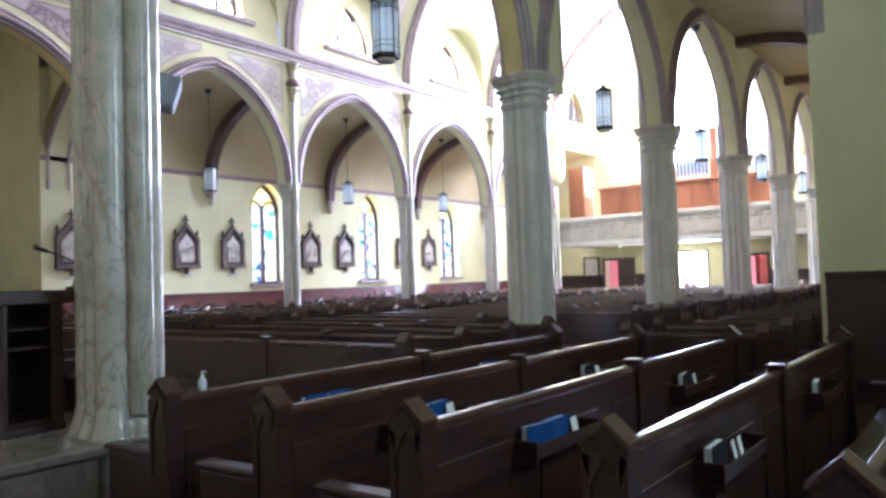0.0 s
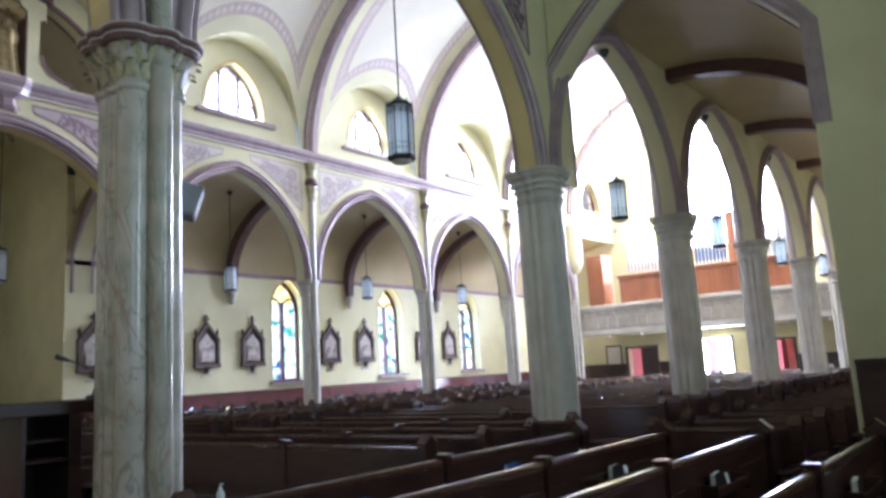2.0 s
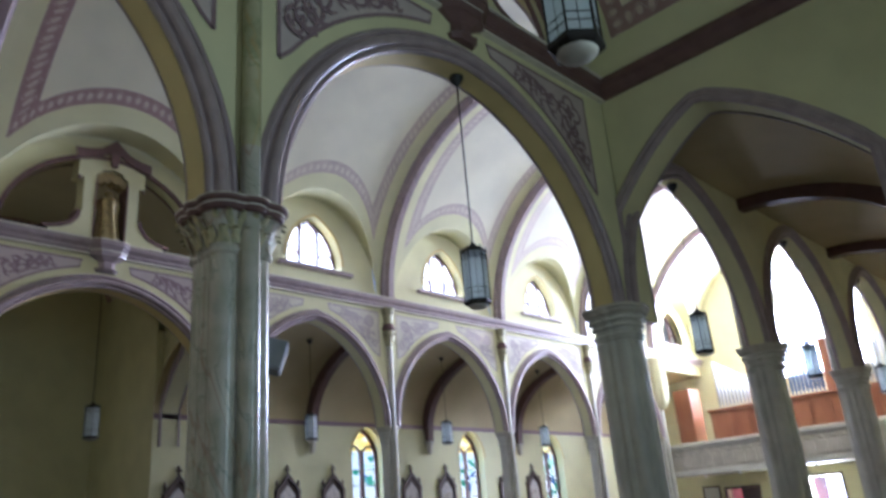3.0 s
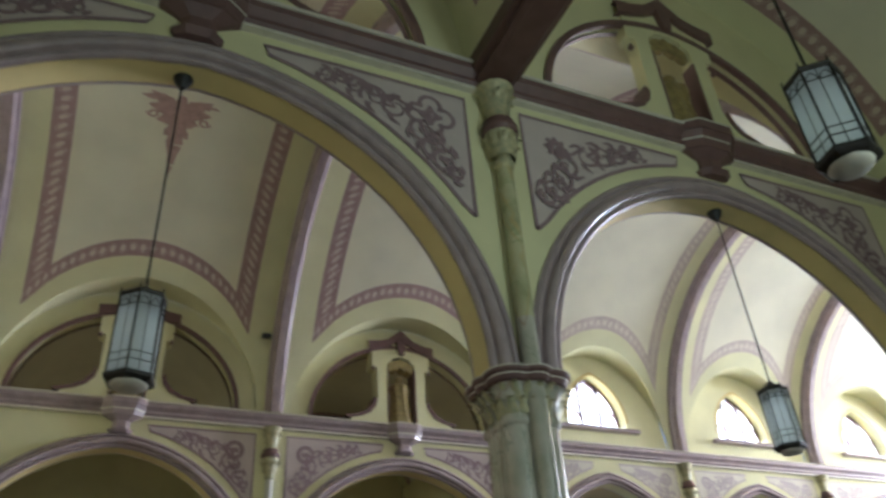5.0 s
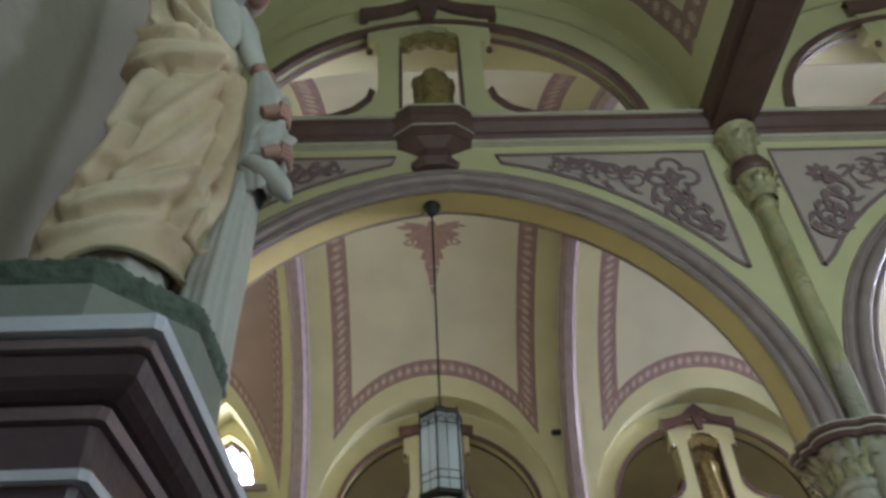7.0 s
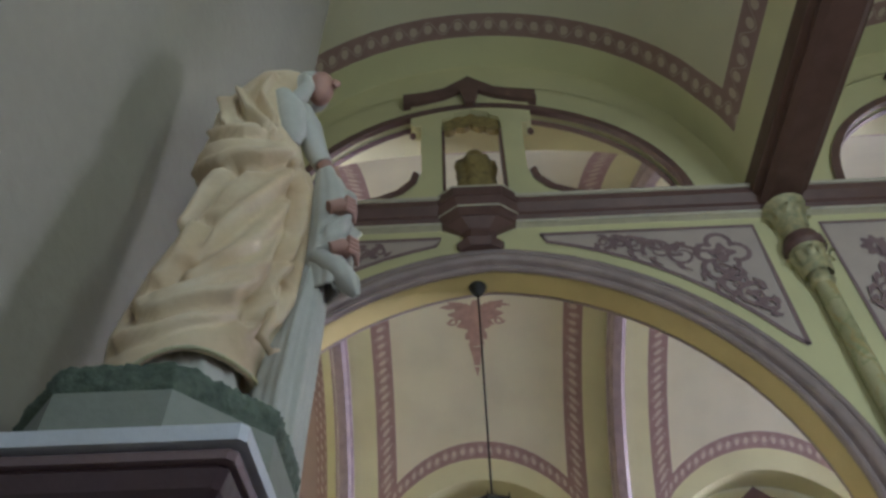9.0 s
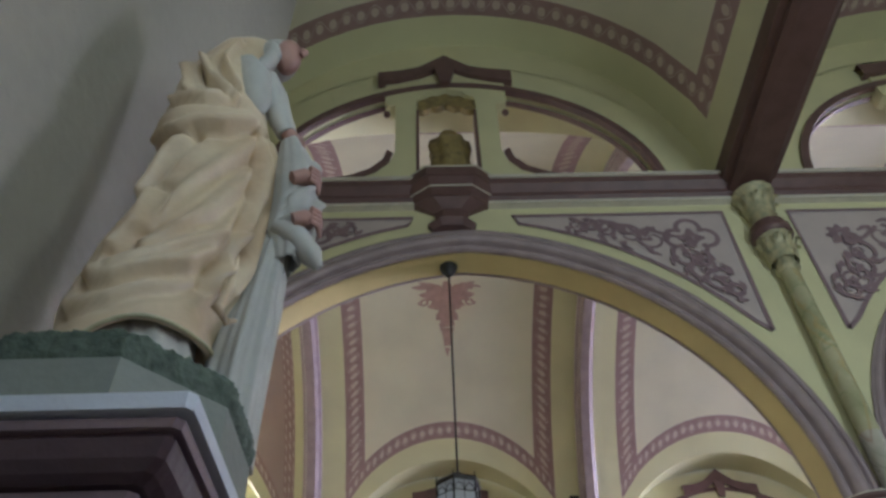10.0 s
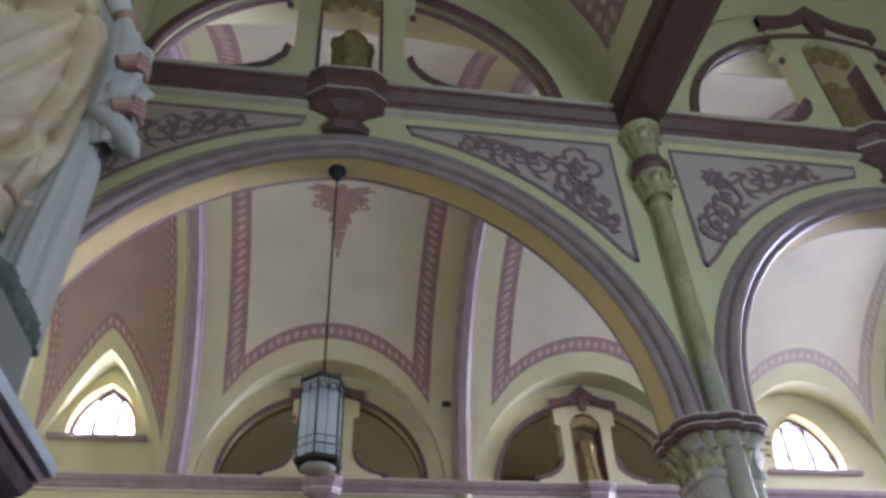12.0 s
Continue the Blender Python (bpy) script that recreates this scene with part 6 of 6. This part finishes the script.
def step(z0, z1, a, b, name, mat):
    """One course of the pedestal: half sizes a at the bottom, b at the top."""
    s = Shape()

    def ring(h, z):
        x, y, c = h, h + 0.055, 0.008
        return [(-x, -y, z), (x - c, -y, z), (x, -y + c, z), (x, y, z), (-x, y, z)]
    A, B = ring(a, z0), ring(b, z1)
    s.grid([A, B], 0, False, True)
    s.face(A[::-1])
    s.face(B)
    part(name, s, mat, p)


step(0.0, 0.18, 0.19, 0.19, "plinth", PED)
step(0.18, 0.25, 0.19, 0.125, "plinth_moulding", PED)
step(0.25, 1.70, 0.09, 0.09, "shaft", PED)
step(1.70, 1.715, 0.098, 0.102, "fillet", PEDL)
step(1.715, 1.80, 0.094, 0.104, "cornice_step", PED)
step(1.80, 1.812, 0.112, 0.114, "fillet", PEDW)
step(1.812, 1.885, 0.108, 0.116, "cornice_step", PED)
step(1.885, 1.90, 0.126, 0.128, "fillet", PEDL)
step(1.90, 1.978, 0.118, 0.126, "cornice_step", PED)
step(1.978, 1.989, 0.139, 0.141, "fillet", PEDW)
step(1.989, 2.043, 0.136, 0.133, "frieze", PED)
step(2.043, 2.048, 0.126, 0.126, "recess", PED)
step(2.048, 2.060, 0.140, 0.146, "fillet", PEDL)
step(2.060, 2.064, 0.140, 0.140, "recess", PED)
step(2.064, 2.070, 0.152, 0.166, "cavetto", PED)
step(2.070, 2.080, 0.166, 0.178, "cavetto", PED)
step(2.080, 2.098, 0.178, 0.187, "cavetto", PED)
step(2.098, 2.106, 0.182, 0.182, "recess", PED)
step(2.106, 2.115, 0.192, 0.196, "fillet", PEDL)
step(2.115, 2.120, 0.188, 0.188, "recess", PED)
step(2.120, 2.14, 0.206, 0.206, "top_edge", PEDW)
CX, CY = -0.745, 0.885
s = Shape()
s.turned(CX, CY, [(0.198, 2.14), (0.198, 2.245), (0.1, 2.252)], 8, 0, False, math.pi / 8, True, 1.0, 1.06)
tagged(new("statue_plinth", s.mesh("statue_plinth", SLAB)), "grey-green octagonal plinth under the statue", "plinth")
s = Shape()
rows = []
for k in range(13):
    f = k / 12
    row = []
    for i in range(200):
        a = 2 * math.pi * i / 200
        c8 = math.cos(((a + math.pi / 8) % (math.pi / 4)) - math.pi / 8)
        nz = noise.noise(Vector((math.cos(a) * 9, math.sin(a) * 9, f * 3.5)))
        nz2 = noise.noise(Vector((math.cos(a) * 30 + f * 6, math.sin(a) * 30, f * 5)))
        r = 0.180 / c8 * (1 - 0.55 * max(0, f - 0.6)) + 0.007 * math.sin(math.pi * min(1, f * 1.4)) + 0.003 * nz + 0.006 * nz2
        row.append((CX + r * math.cos(a), CY + 1.06 * r * math.sin(a), 2.243 + 0.055 * min(1, f * 1.35) + 0.012 * max(0, f - 0.74) + (0.005 * nz2 if k else 0)))
    rows.append(row)
s.grid(rows, 0, True, True)
s.face(rows[-1])
tagged(new("statue_rock", s.mesh("statue_rock", ROCK)), "mossy green sculpted rock base below the robe", "rock base")

# the statue, in its own frame: u across it, w through it, z up
s = Shape()


def place(u, w, z):
    z = z if z < 2.35 else 2.35 + (z - 2.35) * 0.945
    return (CX + 0.904 * u - 0.428 * w, CY + 0.428 * u + 0.904 * w, z)


def ring_at(spec, z):
    z = min(max(z, spec[0][0]), spec[-1][0])
    for a, b in zip(spec, spec[1:]):
        if a[0] <= z <= b[0]:
            q = (z - a[0]) / (b[0] - a[0])
            return [c + (d - c) * q for c, d in zip(a, b)]


def ridge(a, z, line, r):
    """Signed distance in metres from (a, z) on the cloth to a fold's line."""
    best, sign = 9.0, 1.0
    for (d0, z0), (d1, z1) in zip(line, line[1:]):
        ax, bx = radians(d0) * r, radians(d1) * r
        px = a * r - ax
        ex, ez = bx - ax, z1 - z0
        q = max(0.0, min(1.0, (px * ex + (z - z0) * ez) / (ex * ex + ez * ez)))
        dx, dz = px - q * ex, z - z0 - q * ez
        d = math.hypot(dx, dz)
        if d < best:
            best, sign = d, (1.0 if ex * (z - z0) - ez * px > 0 else -1.0)
    return best * sign


def drape(spec, mat, n=150, steps=100, folds=(), flutes=0.0, count=9, seed=0.0, hem=None, soft=0.004):
    """Cloth round rings (z, u, w, ru, rw): long folds along given lines, upright flutes and a turned-in hem."""
    rows = []
    z0, z1 = spec[0][0], spec[-1][0]
    for k in range(steps + 1):
        f = k / steps
        row = []
        for j in range(n):
            a = -1.5 * math.pi + 2 * math.pi * j / n
            base = hem(a) if hem else z0
            z = base + (z1 - base) * f
            _, u, w, ru, rw = ring_at(spec, z)
            o = soft * noise.noise(Vector((math.cos(a) * 1.3 + seed, math.sin(a) * 1.3, z * 4)))
            for line, amp, sig in folds:
                d = ridge(a, z, line, 0.10)
                o += 1.6 * amp * (math.exp(-(d / (0.7 * sig)) ** 2) - 0.95 * math.exp(-((d + 1.25 * sig) / (0.65 * sig)) ** 2))
            o += flutes * (1 - 0.6 * f) * (math.sin(count * a + seed + 2.2 * noise.noise(Vector((a, z * 2, seed)))) + 0.5 * math.sin(count * 2.3 * a + z * 4))
            row.append(place(u + (ru + o) * math.cos(a), w + (rw + o) * math.sin(a), z))
        rows.append(row)
    inner = [Vector(p) for p in rows[0]]
    c = sum(inner, Vector()) / n
    rows = [[tuple(c + (p - c) * 0.80 + Vector((0, 0, 0.05))) for p in inner], [tuple(c + (p - c) * 0.93 + Vector((0, 0, 0.002))) for p in inner]] + rows
    s.grid(rows, mat, True, True)
    s.face(rows[0][::-1], mat)
    s.face(rows[-1], mat)


def limb(path, rad, mat, n=14):
    s.tube([place(*p) for p in path], rad, n, mat)


def ball(u, w, z, ru, rw, rz, mat, n=20):
    s.grid([[place(u + ru * math.sin(t) * math.cos(a), w + rw * math.sin(t) * math.sin(a), z + rz * math.cos(t)) for a in [2 * math.pi * i / n for i in range(n)]] for t in [0.02 + 3.10 * k / 12 for k in range(13)]], mat, True, True)


BODY = [(2.31, -0.001, 0.0, 0.113, 0.103), (2.45, -0.012, 0.0, 0.118, 0.107), (2.51, -0.001, 0, 0.12, 0.109), (2.61, 0.016, 0, 0.127, 0.114), (2.77, 0.034, 0, 0.113, 0.103), (2.89, 0.036, 0, 0.107, 0.098), (2.97, 0.015, 0, 0.121, 0.106),
        (3.08, 0.01, 0, 0.102, 0.094), (3.19, -0.006, 0, 0.088, 0.085), (3.28, 0.006, 0, 0.076, 0.069), (3.35, 0.022, 0, 0.066, 0.06), (3.40, 0.048, 0, 0.048, 0.048), (3.43, 0.066, 0, 0.030, 0.032), (3.44, 0.07, 0, 0.008, 0.008)]
LINES = [([(-178, 2.93), (-138, 2.91), (-96, 2.93), (-52, 2.99)], 0.013, 0.018),
         ([(-150, 3.02), (-112, 3.01), (-84, 3.04)], 0.011, 0.016),
         ([(-122, 2.60), (-102, 2.75), (-60, 2.94)], 0.009, 0.020),
         ([(-138, 2.485), (-122, 2.48), (-80, 2.53), (-50, 2.65)], 0.012, 0.022),
         ([(-150, 2.42), (-118, 2.43), (-80, 2.48), (-44, 2.56)], 0.006, 0.016),
         ([(-44, 2.98), (-40, 2.77), (-44, 2.63), (-46, 2.52)], 0.011, 0.015),
         ([(-20, 3.0), (-10, 2.84), (-20, 2.71), (-24, 2.55)], 0.007, 0.018),
         ([(-138, 2.55), (-130, 2.60), (-136, 2.70)], 0.011, 0.018),
         ([(-160, 2.74), (-146, 2.84), (-132, 2.88)], 0.013, 0.015),
         ([(-132, 3.20), (-114, 3.10), (-92, 3.05)], 0.013, 0.013),
         ([(-98, 3.30), (-98, 3.17), (-82, 3.09)], 0.012, 0.013),
         ([(-118, 2.56), (-82, 2.66), (-62, 2.83)], 0.007, 0.018),
         ([(-125, 2.50), (-98, 2.54), (-68, 2.61), (-54, 2.76)], 0.007, 0.014),
         ([(-168, 3.22), (-150, 3.14), (-140, 3.06)], 0.013, 0.014)]
def hem_line(a):
    return 2.335 + 0.085 * (0.5 + 0.5 * math.cos(a + 0.35)) ** 1.5 + 0.014 * math.sin(3 * a + 0.6)


# under-robe, mantle with its lifted hem, and the hooded head
drape([(2.28, 0.02, -0.02, 0.098, 0.105), (2.42, 0.0, 0.0, 0.080, 0.075), (2.6, 0.02, 0, 0.06, 0.06)], 1, 120, 30, (), 0.005, 8, 1.0)
drape(BODY, 0, 190, 130, LINES, 0.0, 7, 2.0, hem_line, 0.006)
limb([(0.105, -0.06, 2.62), (0.105, -0.085, 2.52), (0.09, -0.10, 2.455), (0.11, -0.095, 2.435), (0.125, -0.075, 2.46)], [0.005, 0.008, 0.009, 0.007, 0.003], 0)
ball(0.094, -0.026, 3.362, 0.050, 0.048, 0.066, 1)
ball(0.112, -0.050, 3.352, 0.034, 0.037, 0.060, 2)
limb([(0.140, -0.074, 3.372), (0.147, -0.080, 3.352), (0.140, -0.076, 3.340)], [0.005, 0.009, 0.007], 2, 8)
limb([(0.070, -0.055, 3.375), (0.076, -0.064, 3.345), (0.080, -0.074, 3.30), (0.07, -0.075, 3.25), (0.04, -0.06, 3.2)], [0.010, 0.014, 0.017, 0.02, 0.012], 1)
# wide sleeve, forearm and hand
limb([(0.03, -0.06, 3.24), (0.055, -0.075, 3.17), (0.068, -0.07, 3.09), (0.075, -0.06, 3.06)], [0.026, 0.034, 0.033, 0.016], 1, 18)
limb([(0.075, -0.055, 3.21), (0.105, -0.05, 3.16), (0.13, -0.045, 3.09), (0.150, -0.04, 3.055)], [0.030, 0.030, 0.026, 0.022], 1, 18)
limb([(0.150, -0.042, 3.06), (0.163, -0.042, 3.035), (0.170, -0.040, 3.01)], [0.017, 0.018, 0.010], 2)
for k in range(4):
    limb([(0.160 + 0.006 * k, -0.055, 3.035), (0.166 + 0.007 * k, -0.055, 3.005), (0.165 + 0.007 * k, -0.045, 2.985)], [0.006, 0.006, 0.004], 2, 7)
# the smaller draped shape held in front
drape([(2.255, 0.150, 0.03, 0.056, 0.07), (2.42, 0.152, 0.02, 0.054, 0.066), (2.58, 0.160, 0.01, 0.046, 0.055), (2.70, 0.168, 0.0, 0.036, 0.045), (2.76, 0.175, -0.01, 0.02, 0.03)], 1, 110, 60, (), 0.0045, 8, 3.0, None, 0.003)
drape([(2.66, 0.195, -0.03, 0.022, 0.03), (2.74, 0.196, -0.03, 0.044, 0.046), (2.86, 0.196, -0.03, 0.046, 0.048), (2.96, 0.182, -0.03, 0.040, 0.044), (3.03, 0.165, -0.03, 0.024, 0.03), (3.06, 0.155, -0.03, 0.008, 0.01)], 1, 80, 50, [([(-20, 2.98), (-60, 2.86), (-120, 2.80)], 0.008, 0.014), ([(-10, 2.86), (-70, 2.76), (-130, 2.74)], 0.008, 0.014)], 0.002, 5, 4.0)
limb([(0.165, -0.05, 2.745), (0.200, -0.06, 2.715), (0.235, -0.06, 2.675), (0.252, -0.055, 2.655)], [0.020, 0.025, 0.022, 0.008], 1, 18)
for u, z in ((0.200, 2.872), (0.214, 2.748)):
    limb([(u - 0.03, -0.08, z - 0.012), (u - 0.008, -0.082, z), (u + 0.010, -0.076, z)], [0.014, 0.019, 0.014], 2)
    for q in range(4):
        limb([(u, -0.094, z + 0.020 - 0.012 * q), (u + 0.018, -0.086, z + 0.024 - 0.012 * q), (u + 0.030, -0.066, z + 0.016 - 0.012 * q)], [0.0065, 0.0065, 0.004], 2, 7)
# gilded hem of the mantle and the dark brown oblong under it
edge = []
for k in range(40):
    a = radians(-200 + 190 * k / 39)
    z = hem_line(a)
    _, u, w, ru, rw = ring_at(BODY, z)
    edge.append((u + (ru + 0.002) * math.cos(a), w + (rw + 0.002) * math.sin(a), z + 0.003))
limb(edge, 0.0035, 3, 8)
ball(-0.03, -0.085, 2.322, 0.062, 0.045, 0.024, 4)
tagged(new("statue", s.mesh("statue", [ROBE, UNDER, SKIN, GILT, STATION])), "painted plaster statue in cream mantle and grey robe on a pedestal", "statue")
